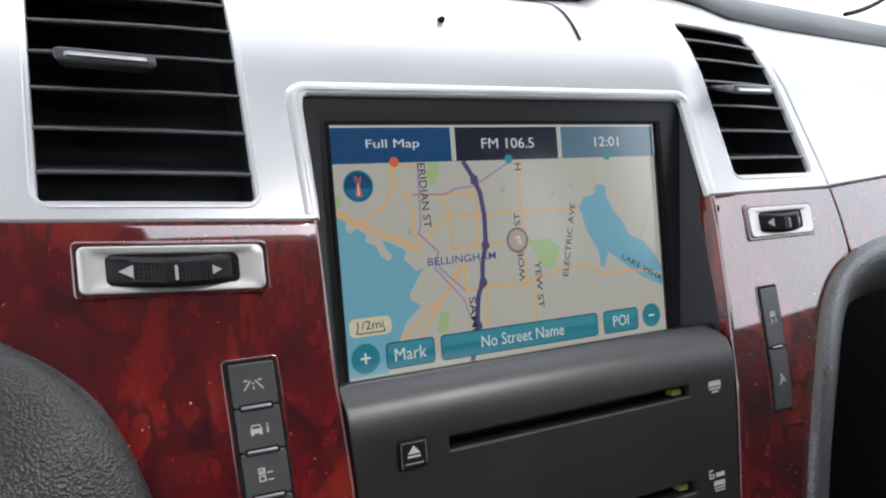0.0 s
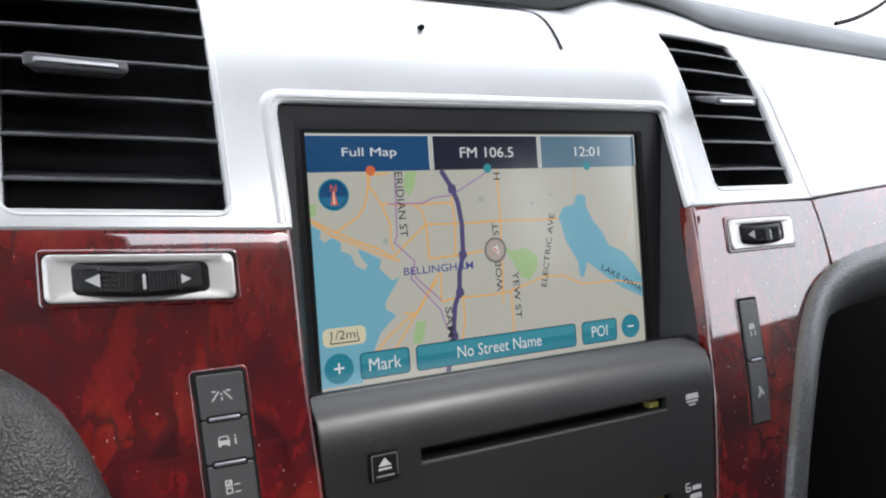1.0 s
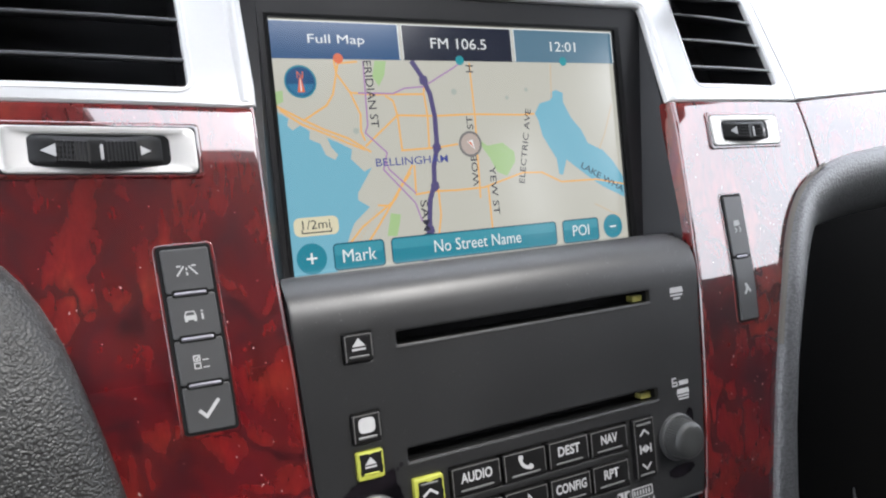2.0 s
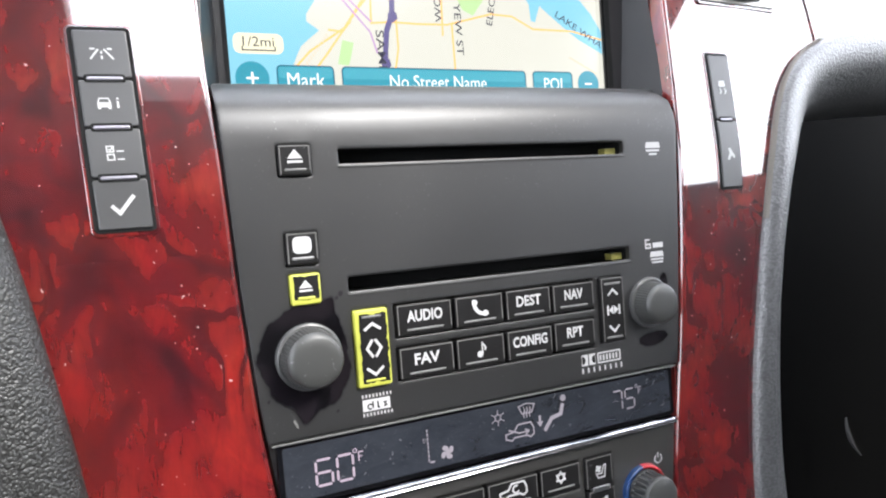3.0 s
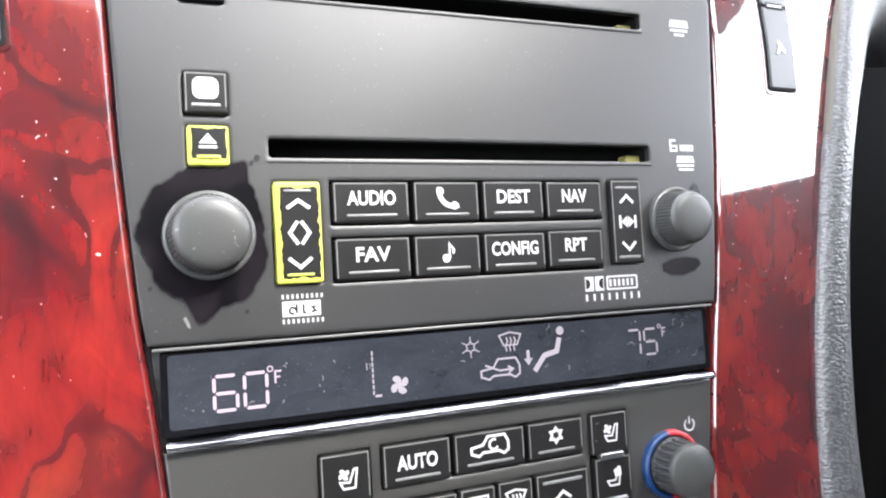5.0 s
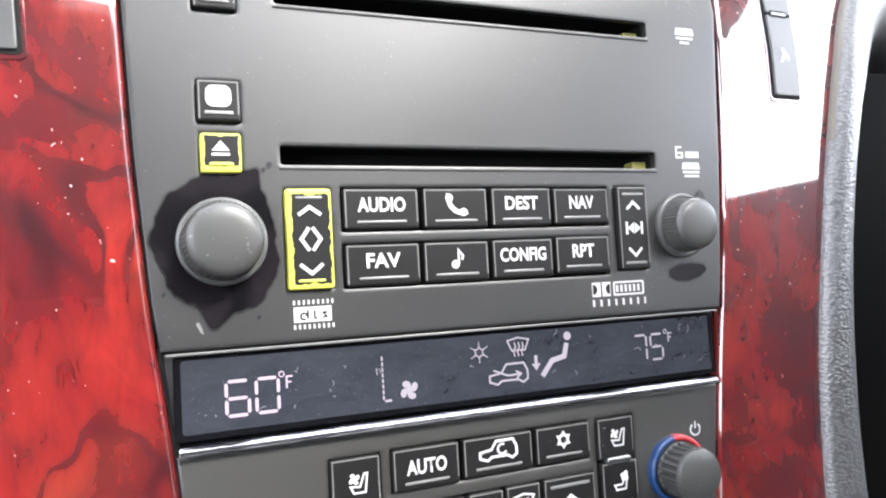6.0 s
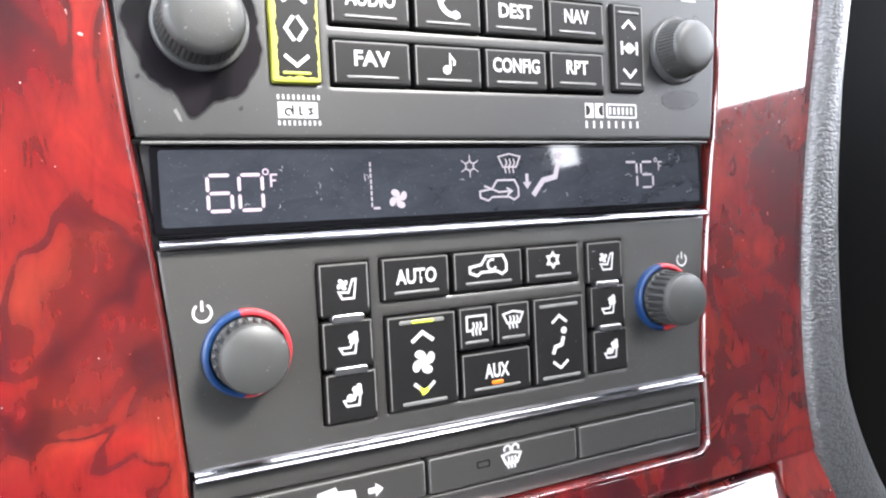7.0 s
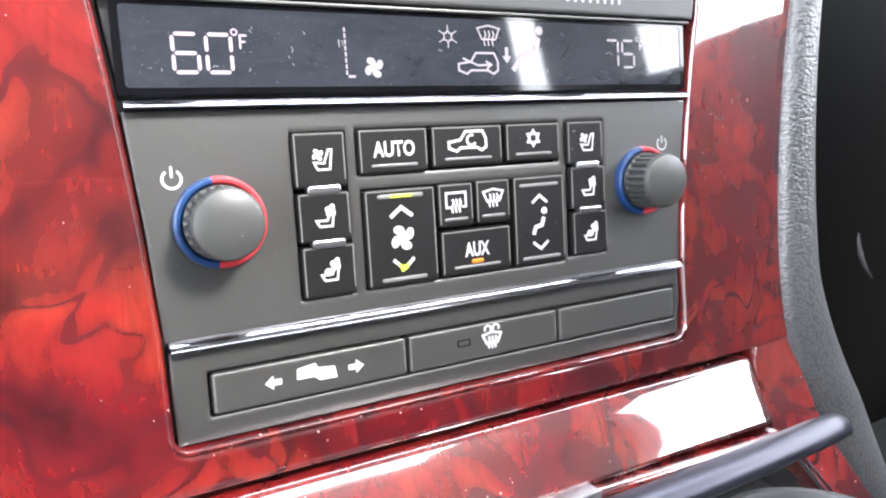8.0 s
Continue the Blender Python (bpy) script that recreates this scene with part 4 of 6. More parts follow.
# the middle of the town
streets(2.75, [(-66.1, 147.1), (-57.7, 146.3), (-47.0, 146.3), (-33.4, 146.3)], [(-46.2, 137.5), (-28.2, 136.9), (-11.0, 137.3), (15.2, 136.6), (22.6, 136.9)], [(-50.9, 145.7), (-47.6, 143.6), (-46.2, 137.5), (-45.6, 122.7), (-29.2, 123.2), (-18.7, 124.4)],
        [(-46.2, 137.5), (-53.7, 131.5), (-61.8, 125.0)], [(-32.2, 152.2), (-33.0, 146.6), (-32.2, 136.8), (-32.9, 122.9)], [(-9.4, 160), (-9.0, 137.2), (-10.1, 100)])
# the south side
streets(3.65, [(-41.6, 103.7), (-32.4, 104.6), (-21.2, 104.3), (-7.6, 104.7), (13.2, 110.1), (23.8, 109.7), (34.3, 104.7), (54.7, 104.7), (71.2, 101.5)], [(-5.6, 104.9), (-5.4, 86.1)], [(-41.6, 116.3), (-52.4, 101.3), (-66.8, 91.9), (-73.5, 85)],
        [(-42.7, 113.2), (-46.6, 108.7), (-60.1, 91.1), (-66, 84)], [(-59.0, 100.4), (-53.4, 99.8), (-49.6, 104.2)], [(-40.7, 116.2), (-41.2, 104.2)], [(-30.5, 105.6), (-30.4, 94.1), (-32.2, 86)])
# right-hand streets, their orange paled to stand in for glare on the glass
for k, line in enumerate(([(52.6, 93.0), (67.4, 85.9)], [(34.0, 160), (32.9, 144.1)], [(68.2, 140.8), (62.3, 126.3), (58.2, 119.2)])):
    shown("pale_street", stroke([line], 0.7, 0), S_PALE_LINE, 4.75 + 0.15 * k)
# the railway along the shore, as short ties
ties = [((-96.5 + 37 * u, 140.2 - 17.2 * u) if u < 1 else (-60 - 11 * (u - 1), 99 - 14 * (u - 1))) for u in (k / 13 for k in range(26))]
tagged(shown("railway", stroke([[(x, z - 0.2), (x + 0.5, z - 1.6)] for x, z in ties], 0.35, 0), S_PALE_LINE, 2.0), kind="stuff")
for k, line in enumerate(([(-59.3, 160.1), (-60.0, 133.5), (-61.4, 130.5), (-52.6, 122.0), (-54.9, 115.0), (-41.9, 100.2), (-39.5, 92)], [(-53.8, 119), (-52.3, 114.8), (-41.2, 104.2)], [(-62.8, 146.9), (-47.3, 146.6), (-41.9, 148.8), (-32.8, 149.5), (-17.2, 157.9), (-13.2, 160.4)])):
    shown("avenue_line", stroke([line], 0.7, 0), S_PURPLE, 5.3 + 0.15 * k)
shown("highway_line", stroke([[(-37.5, 160.5), (-33.4, 153.9), (-30.2, 146.5), (-28.9, 136.6), (-29.2, 123.5), (-31.6, 115.5), (-32.2, 107.4), (-34.9, 101.1), (-36.0, 93.1), (-36.5, 85.0), (-40.3, 73)]], 2.3, 0), S_HWY, 5.8, "dark violet highway")
for x, z in ((-32.6, 152.2), (-29.4, 123.2), (-32.0, 106.8), (-36.2, 88)):
    shown("junction", flat([(x - 2.1, z + 0.6), (x - 0.6, z + 2.6), (x + 1.7, z + 1.6), (x + 2.2, z - 0.8), (x + 0.2, z - 2.5), (x - 1.8, z - 1.6)], 0), S_HWY, 5.95)

# street names
for text, cx, cz, w, h, turn in (("ERIDIAN ST", -57.2, 146.4, 27.5, 3.6, -88), ("BELLINGHAM", -41.3, 118.2, 33.5, 3.3, 0.5), ("WOB   N ST", -11.8, 121, 31, 3.1, 91), ("YEW ST", -2.6, 103, 21.5, 3.2, -89),
                                 ("ELECTRIC AVE", 15.7, 122.3, 34.5, 3.0, 78), ("LAKE WHA", 58.8, 105.4, 27.5, 2.9, -29), ("SAMI", -37.8, 93.6, 15, 3.4, -88), ("H", -9.6, 157.3, 3.2, 3.6, -90)):
    shown("street_name", words(text, cx, cz, w, h, 0, turn, 0.004), S_BLUE if text == "BELLINGHAM" else S_INK, 6.15, "lettering on the map")
ringline = stroke([arc(-12.7, 124.2, 5.2, 0, 360, 30)], 1.1, 0)
shown("position_ring", ringline, screen("ring_grey", (0.2, 0.19, 0.19)), 6.6, "grey position ring")
shown("position_field", disc(-12.7, 124.2, 4.6, 0, 24), screen("ring_field", (0.5, 0.42, 0.38)), 6.3)
shown("position_arrow", flat([(-14.4, 125.2), (-10.6, 121.6), (-11.6, 126.2)], 0), S_WHITE, 6.9)
shown("position_arrow", flat([(-14.0, 125.3), (-11.0, 122.4), (-12.3, 125.0)], 0), S_RED, 7.0)

# tabs along the top
for x0, x1, m, text, w in ((sx0, -42.2, S_NAVY, "Full Map", 24), (-41.2, 13.6, S_BLACK, "FM 106.5", 27.5), (14.6, sx1, S_TEAL2, "12:01", 14.5)):
    shown("tab", flat([(x0, 160.6), (x1, 160.6), (x1, 175.4), (x0, 175.4)], 0), m, 8, "blue screen tab")
    shown("tab_edge", stroke([[(x0 + 0.3, 160.9), (x0 + 0.3, 175.6), (x1 - 0.3, 175.6), (x1 - 0.3, 160.9)]], 0.45, 0), S_WHITE, 8.4)
    shown("tab_text", words(text, (x0 + x1) / 2 if text != "12:01" else 41.9, 168.1, w, 4.6, 0, 0, 0.0), S_WHITE, 8.6, "white lettering")
for x, z, m in ((-70, 160.9, S_RED), (-14.2, 160.9, S_TURQ), (41.2, 161.2, S_TURQ)):
    shown("tab_dot", disc(x, z, 2.1, 0), m, 9)
shown("compass", disc(-86.5, 151.5, 6.4, 0, 28), S_NAVY, 8, "round blue compass mark")
shown("compass_rim", stroke([arc(-86.5, 151.5, 6.2, 0, 360, 28)], 0.7, 0), S_TEAL, 8.3)
shown("compass_letter", words("N", -86.5, 154.2, 2.6, 2.8, 0, 0, 0.0), S_RED, 8.5)
shown("compass_glow", flat(arc(-86.5, 151.5, 5.4, 190, 350, 16), 0), screen("compass_teal", (0.02, 0.17, 0.33)), 8.2)
shown("compass_needle", flat([(-88.0, 147.3), (-85.0, 147.3), (-86.1, 153.2), (-86.9, 153.2)], 0), S_RED, 8.6)
shown("compass_needle_tip", flat([(-86.8, 147.8), (-86.2, 147.8), (-86.4, 152.6), (-86.6, 152.6)], 0), S_WHITE, 8.8)
# labels and soft keys along the bottom
shown("scale_label", flat(rrect(-95.2, -76.8, 90.3, 97.8, 2.5), 0), S_CREAM, 8, "cream scale label")
shown("scale_text", words("1/2mi", -86, 94.8, 11.5, 3.6, 0, 0, 0.0), S_INK, 8.4)
shown("scale_bar", stroke([[(-92, 93), (-92, 91.6), (-80, 91.6), (-80, 93)]], 0.5, 0), S_INK, 8.4)
for x0, x1, text, w in ((-80, -58.2, "Mark", 14.5), (-54.8, 28.5, "No Street Name", 44), (32.4, 53.2, "POI", 9.5)):
    shown("soft_key", flat(rrect(x0, x1, 75.6, 86.2, 1.6), 0), S_TEAL, 8, "teal soft key")
    shown("soft_key_border", stroke([rrect(x0, x1, 75.6, 86.2, 1.6) + rrect(x0, x1, 75.6, 86.2, 1.6)[:1]], 0.5, 0), screen("deep_teal", (0.01, 0.1, 0.15)), 8.4)
    shown("soft_key_gloss", flat(rrect(x0 + 0.6, x1 - 0.6, 81.6, 85.7, 1.2), 0), screen("teal_gloss", (0.05, 0.31, 0.4)), 8.2)
    shown("soft_key_text", words(text, (x0 + x1) / 2, 81.0, w, 5.2, 0, 0, 0.0), S_WHITE, 8.6)
for x, r, ls in ((-89.2, 6.2, [[(-91.4, 81.4), (-87, 81.4)], [(-89.2, 79.2), (-89.2, 83.6)]]), (62.1, 5.8, [[(60.2, 81.2), (64, 81.2)]])):
    shown("round_key", disc(x, 81.3, r, 0, 26), S_TEAL, 8, "round teal soft key")
    shown("round_key_sign", stroke(ls, 0.8, 0), S_WHITE, 8.5)


# ---- radio ----
radio = thing("radio", MID, 0, -52, "matt black car radio with two disc slots and worn buttons", "radio")
RB = {  # button cells: x0, x1, z0, z1
    "AUDIO": (-47.3, -24.2, -21.5, -9.2), "phone": (-23.0, -1.6, -21.6, -9.2), "DEST": (-0.4, 20.9, -21.5, -9.1), "NAV": (21.8, 42.8, -21.3, -9.3),
    "FAV": (-47.4, -24.6, -37.8, -25.4), "note": (-23.6, -2.1, -37.8, -25.4), "CONFIG": (-1.0, 20.6, -37.7, -25.3), "RPT": (21.5, 42.2, -37.2, -25.0),
}
EJ1, SRC, EJ2 = (-86.2, -74.4, 39.6, 50.8), (-86.0, -74.4, 8.7, 20.4), (-85.6, -74.6, -5.2, 6.0)
ROCK, SEEK = (-63.8, -50.6, -37.8, -9.2), (45.8, 58.2, -37.0, -8.8)
SLOTS = [(-64.5, 64.3, 43.2, 49.2), (-64.5, 64.3, -2.8, 3.3)]


def radio_y(x, z):
    return float(np.interp(z, (54, 58, 62, 65, 68, 70, 72, 73.4, 74), (0, 0.3, 1.1, 2.2, 4.0, 5.8, 8.4, 10.8, 12)))


outline = edge(-1, 68, -51.5, gap=1.1) + list(reversed(edge(1, 68, -51.5, gap=1.6)))
outline = [(-103.2, 73.4), (-104.3, 72.6), (-104.6, 70.4)] + outline[1:-1] + [(94.4, 67.0), (91.5, 70.4), (87.5, 72.6), (82, 73.4)]
groups = [(-47.7, 43.2, -21.9, -8.8), (-47.8, 42.6, -38.2, -25.0), ROCK, SEEK, EJ1, SRC, EJ2]
holes = [rrect(a - 0.35, b + 0.35, c - 0.3, d + 0.3, 0.9) for a, b, c, d in groups] + [rrect(a, b, c, d, 1.2) for a, b, c, d in SLOTS]
part("faceplate", plate(outline, holes, radio_y, 2.4, 4.5, 0.35), FACE, radio, "matt black faceplate with a rolled top")
ledge = loft([[(x, y, z) for x, z in ((-102.5, z0), (93, z0), (93, z0 - 2), (-102.5, z0 - 2))] for y, z0 in ((11.5, 73.4), (13.5, 73.9), (27.3, 71.6), (30, 71.0))])
part("top_ledge", ledge, BEZEL, radio, "dark ledge behind the rolled top")
part("back_plate", plate([(-98, -51), (90, -51), (90, 60), (-98, 60)], [rrect(a - 0.5, b + 0.5, c - 0.5, d + 0.5, 1.2) for a, b, c, d in SLOTS], lambda x, z: 3.4, 4, 12.0, 0.3), DARK, radio)
for k, (a, b, c, d) in enumerate(SLOTS):
    slot = part("disc_slot", loft([[(x, 0.5, z) for x, z in rrect(a - 0.7, b + 0.7, c - 0.7, d + 0.7, 1.4)], [(x, 14, z) for x, z in rrect(a, b, c, d, 1.2)]], False, True), DARK, radio, "narrow black disc slot")
    low = bmesh.new()
    rows = []
    for i in range(25):
        x = a + (b - a) * i / 24
        rows.append([low.verts.new((x, y, z)) for y, z in ((-0.15, c - 1.1), (-0.4, c - 0.6), (-0.3, c - 0.15), (0.4, c + 0.1), (1.4, c + 0.2))])
    for p, q in zip(rows, rows[1:]):
        for j in range(4):
            low.faces.new((p[j], p[j + 1], q[j + 1], q[j]))
    part("lip", low, LIP, slot, "grey lower lip")
    part("disc_flap", pad(b - 6.6, b - 0.8, c + 0.5, d - 2.7, 4.6, 9, 0.3, 0.2, 1), mat("olive_plastic", (0.22, 0.2, 0.05), 0.5), slot, "olive plastic end stop")


def key(parent, cell, yf, material=BUTTON, rim=True, name="button", label="", underline=True, back=4.0):
    x0, x1, z0, z1 = cell
    b = part(name, skewed(pad(x0 + 0.12, x1 - 0.12, z0 + 0.2, z1 - 0.2, yf, back, 0.9, 0.6)), material, parent, label)
    # a pale line along top and sides paints the light on the bevel
    if rim:
        part("bevel_light", skewed(stroke([[(x0 + 0.75, z0 + 0.9), (x0 + 0.75, z1 - 0.65), (x1 - 0.75, z1 - 0.65), (x1 - 0.7, z0 + 2.2)]], 0.36, yf - 0.06)), EDGE, b, smooth=False)
    if underline:
        u = 0.17 * (x1 - x0)
        part("lamp_bar", skewed(pad(x0 + u, x1 - u, z0 + 2.0, z0 + 2.8, yf - 0.35, yf + 0.5, 0.3, 0.2, 1)), BAR, b, "raised grey bar")
    return b


def mark(parent, name, y, *bms, material=PRINT, label=""):
    return part(name, skewed(merge(*bms)), material, parent, label, smooth=False)


def letter(parent, text, cell, h, yf, w=None, dz=0.6):
    x0, x1, z0, z1 = cell
    mark(parent, "lettering", yf, words(text, (x0 + x1) / 2, (z0 + z1) / 2 + dz, w or 0.62 * (x1 - x0), h, yf - 0.12, 0, 0.026), label="white lettering")


def phone(cx, cz, y):
    return [stroke([arc(cx + 2.4, cz + 2.6, 4.6, 165, 290, 10)], 1.5, y), disc(cx - 1.9, cz + 2.6, 1.25, y - 0.02, 10), disc(cx + 2.6, cz - 1.8, 1.25, y - 0.02, 10)]


def note(cx, cz, y):
    return [disc(cx - 0.6, cz - 1.7, 1.3, y, 12), stroke([[(cx + 0.5, cz - 1.7), (cx + 0.5, cz + 2.6), (cx + 1.9, cz + 0.8), (cx + 1.6, cz - 0.4)]], 0.7, y - 0.02)]


for text, cell in RB.items():
    b = key(radio, cell, -1.2)
    xc, zc = (cell[0] + cell[1]) / 2, (cell[2] + cell[3]) / 2
    if text == "phone":
        mark(b, "icon", -1.2, *phone(xc - 0.2, zc + 0.6, -1.32), label="white handset symbol")
    elif text == "note":
        mark(b, "icon", -1.2, *note(xc, zc + 0.9, -1.32), label="white note symbol")
    else:
        letter(b, text, cell, 4.3, -1.2, {"AUDIO": 14.6, "CONFIG": 16.2, "DEST": 11.6, "NAV": 9.2, "FAV": 10.4, "RPT": 8.2}[text], 1.3)


def eject(cx, cz, y, s=1.0):
    return [flat([(cx - 3 * s, cz - 0.4 * s), (cx + 3 * s, cz - 0.4 * s), (cx, cz + 3.2 * s)], y), stroke([[(cx - 3 * s, cz - 1.6 * s), (cx + 3 * s, cz - 1.6 * s)]], 0.9 * s, y)]


b = key(radio, EJ1, -1.6, label="black eject button")
mark(b, "icon", 0, *eject(-80.3, 46.2, -1.72, 0.9), label="white eject symbol")
b = key(radio, SRC, -1.6, label="black display button with chipped edges")
mark(b, "icon", 0, flat(rrect(-83.6, -76.9, 12.9, 18.8, 1.9), -1.72), stroke([[(-83.8, 11.4), (-76.6, 11.4)]], 0.6, -1.72), label="white screen symbol")


def worn_cap(cell, y, seed, big, rag=1.0):
    """The black paint left on a yellow button, with a ragged, bitten border."""
    rnd = random.Random(seed)
    x0, x1, z0, z1 = cell
    ph = [rnd.uniform(0, 6.28) for _ in range(4)]
    base = densify([(x0 + big[0], z0 + big[1]), (x1 - big[2], z0 + big[1]), (x1 - big[2], z1 - big[3]), (x0 + big[0], z1 - big[3])], 0.6)
    cx, cz, pts = (x0 + x1) / 2, (z0 + z1) / 2, []
    for k, (x, z) in enumerate(base):
        bite = 0.45 * math.sin(0.55 * k + ph[0]) + 0.3 * math.sin(1.3 * k + ph[1]) + rnd.uniform(-0.3, 0.3)
        d = Vector((cx - x, cz - z)).normalized() * max(-0.75, bite) * rag
        pts.append((x + d.x, z + d.y))
    return flat(pts, y)


b = key(radio, EJ2, -1.6, YELLOW, rim=False, label="yellow eject button with black paint worn off", underline=False)
part("worn_paint", worn_cap(EJ2, -1.68, 4, (1.3, 2.0, 0.9, 1.0), 0.32), BUTTON, b, "black paint left in the middle", smooth=False)
part("lamp_bar", pad(-83.2, -77, -3.2, -2.2, -2.0, -1.2, 0.3, 0.2, 1), YELLOW, b)
mark(b, "icon", 0, *eject(-80.2, 1.2, -1.8, 0.78), label="white eject symbol")
b = key(radio, ROCK, -1.8, YELLOW, rim=False, label="tall yellow tuning button with black paint worn off", underline=False)
part("worn_paint", worn_cap(ROCK, -1.9, 9, (1.8, 1.8, 0.95, 1.9), 0.55), BUTTON, b, "black paint left in the middle", smooth=False)
part("lamp_bar", pad(-61, -53.4, -12.4, -11.6, -2.3, -1.6, 0.3, 0.2, 1), BAR, b)
part("lamp_bar", pad(-61, -53.4, -35.6, -34.8, -2.3, -1.6, 0.3, 0.2, 1), YELLOW, b)
cx = -57.1
mark(b, "icon", 0, stroke([[(cx - 3.2, -16.8), (cx, -14.6), (cx + 3.2, -16.8)], [(cx - 3.2, -30.6), (cx, -33.2), (cx + 3.2, -30.6)]], 1.0, -2.05),
     stroke([[(cx - 0.4, -20.4), (cx - 2.6, -23.6), (cx - 0.4, -26.8)], [(cx + 0.6, -20.4), (cx + 2.8, -23.6), (cx + 0.6, -26.8)]], 1.0, -2.05), label="white arrow symbols")
b = key(radio, SEEK, -1.8, underline=False, label="tall black seek button")
for z in (-11.6, -34.6):
    part("lamp_bar", pad(47.8, 56.2, z - 0.45, z + 0.45, -2.2, -1.4, 0.3, 0.2, 1), BAR, b)
cx = 52.0
mark(b, "icon", 0, stroke([[(cx - 2.6, -16.6), (cx, -14.2), (cx + 2.6, -16.6)], [(cx - 2.6, -29.6), (cx, -32.2), (cx + 2.6, -29.6)], [(cx - 3, -20.8), (cx - 3, -25)], [(cx + 3, -20.8), (cx + 3, -25)]], 0.9, -1.95),
     flat([(cx - 0.15, -21.0), (cx - 2.6, -22.9), (cx - 0.15, -24.8)], -1.95), flat([(cx + 0.15, -21.0), (cx + 2.6, -22.9), (cx + 0.15, -24.8)], -1.95), label="white seek symbols")


def knob(parent, cx, cz, base, cap, out, label):
    prof_ = [(base, 1.0), (base, -1.0), (base - 0.6, -1.6), (cap + 0.9, -1.6), (cap + 0.75, -2.2), (cap + 0.3, -out + 2.6), (cap, -out + 1.8), (cap - 0.7, -out + 0.7), (cap - 2.0, -out + 0.15), (cap - 4.5, -out - 0.1), (1.0, -out - 0.2)]
    k = part("knob", lathe(cx, cz, prof_, 144, 48, 0.4, (4, 5)), KNOB, parent, label)
    part("collar", lathe(cx, cz, [(base + 0.35, 0.8), (base + 0.35, -0.9), (base + 0.1, -1.5), (base - 0.5, -1.8), (base - 1.1, -1.7), (base - 1.2, -1.0)], 72), COLLAR, k, "pale worn collar")
    return k


def blot(seed, n=150, lobes=()):
    """A ragged outline: angle and radius factor; lobes of (angle, width, reach)."""
    rnd = random.Random(seed)
    ph = [rnd.uniform(0, 6.28) for _ in range(6)]
    return [(a, 1 + sum(r * math.exp(-((a - at) / w) ** 2) for at, w, r in lobes) + 0.04 * math.sin(2 * a + ph[0]) + 0.04 * math.sin(3 * a + ph[1])
             + 0.022 * math.sin(9 * a + ph[2]) + 0.01 * math.sin(17 * a + ph[3]) + 0.007 * math.sin(31 * a + ph[4]) + rnd.uniform(-0.006, 0.006)) for a in (2 * math.pi * k / n for k in range(n))]


def stain(seed, cx, cz, rx, rz, y, lean, lobes=()):
    return flat([(cx + rx * math.cos(a) * f + lean * math.sin(a), cz + rz * math.sin(a) * f) for a, f in blot(seed, lobes=lobes)], y)


VOLUME_LOBES = ((4.6, 0.2, 0.26), (4.05, 0.25, 0.1), (1.02, 0.12, 0.28), (1.2, 0.06, 0.12), (0.72, 0.16, 0.1))
for seed, cx, cz, rx, rz, lean, lobes, label in ((5, -81.6, -23.8, 16.4, 17.8, -0.6, VOLUME_LOBES, "dark ragged stain smeared round the volume knob"), (8, 74.4, -38.6, 7.5, 3.0, 1.5, (), "small dark stain under the tuning knob"),
                                                 (11, 82.0, -14.0, 2.2, 3.6, 0.4, (), "small dark stain by the tuning knob")):
    s = part("stain", stain(seed, cx, cz, rx + 0.5, rz + 0.6, -0.05, lean, lobes), HALO, radio, label, smooth=False)
    part("stain_core", stain(seed, cx, cz, rx, rz, -0.09, lean, lobes), PATCH, s, smooth=False)
for x, z, r in ((-67.4, -2.6, 0.8), (-69.0, -4.0, 0.6), (-95.8, -37.0, 0.5), (-71.8, -44.4, 0.5)):
    part("stain_spot", stain(int(-x * 10), x, z, r, r * 1.3, -0.06, 0.2), HALO, radio, smooth=False)
part("chip", flat([(-88.2, -45.2), (-87.4, -44.6), (-86.6, -46.4), (-86.2, -48.0), (-87.0, -47.6), (-87.6, -46.2)], -0.14), EDGE, radio, "small pale chip", smooth=False)
knob(radio, -80.6, -23.5, 11.6, 9.7, 11, "grey rubber volume knob")
knob(radio, 73.2, -22.3, 10.8, 8.6, 10, "grey rubber tuning knob")


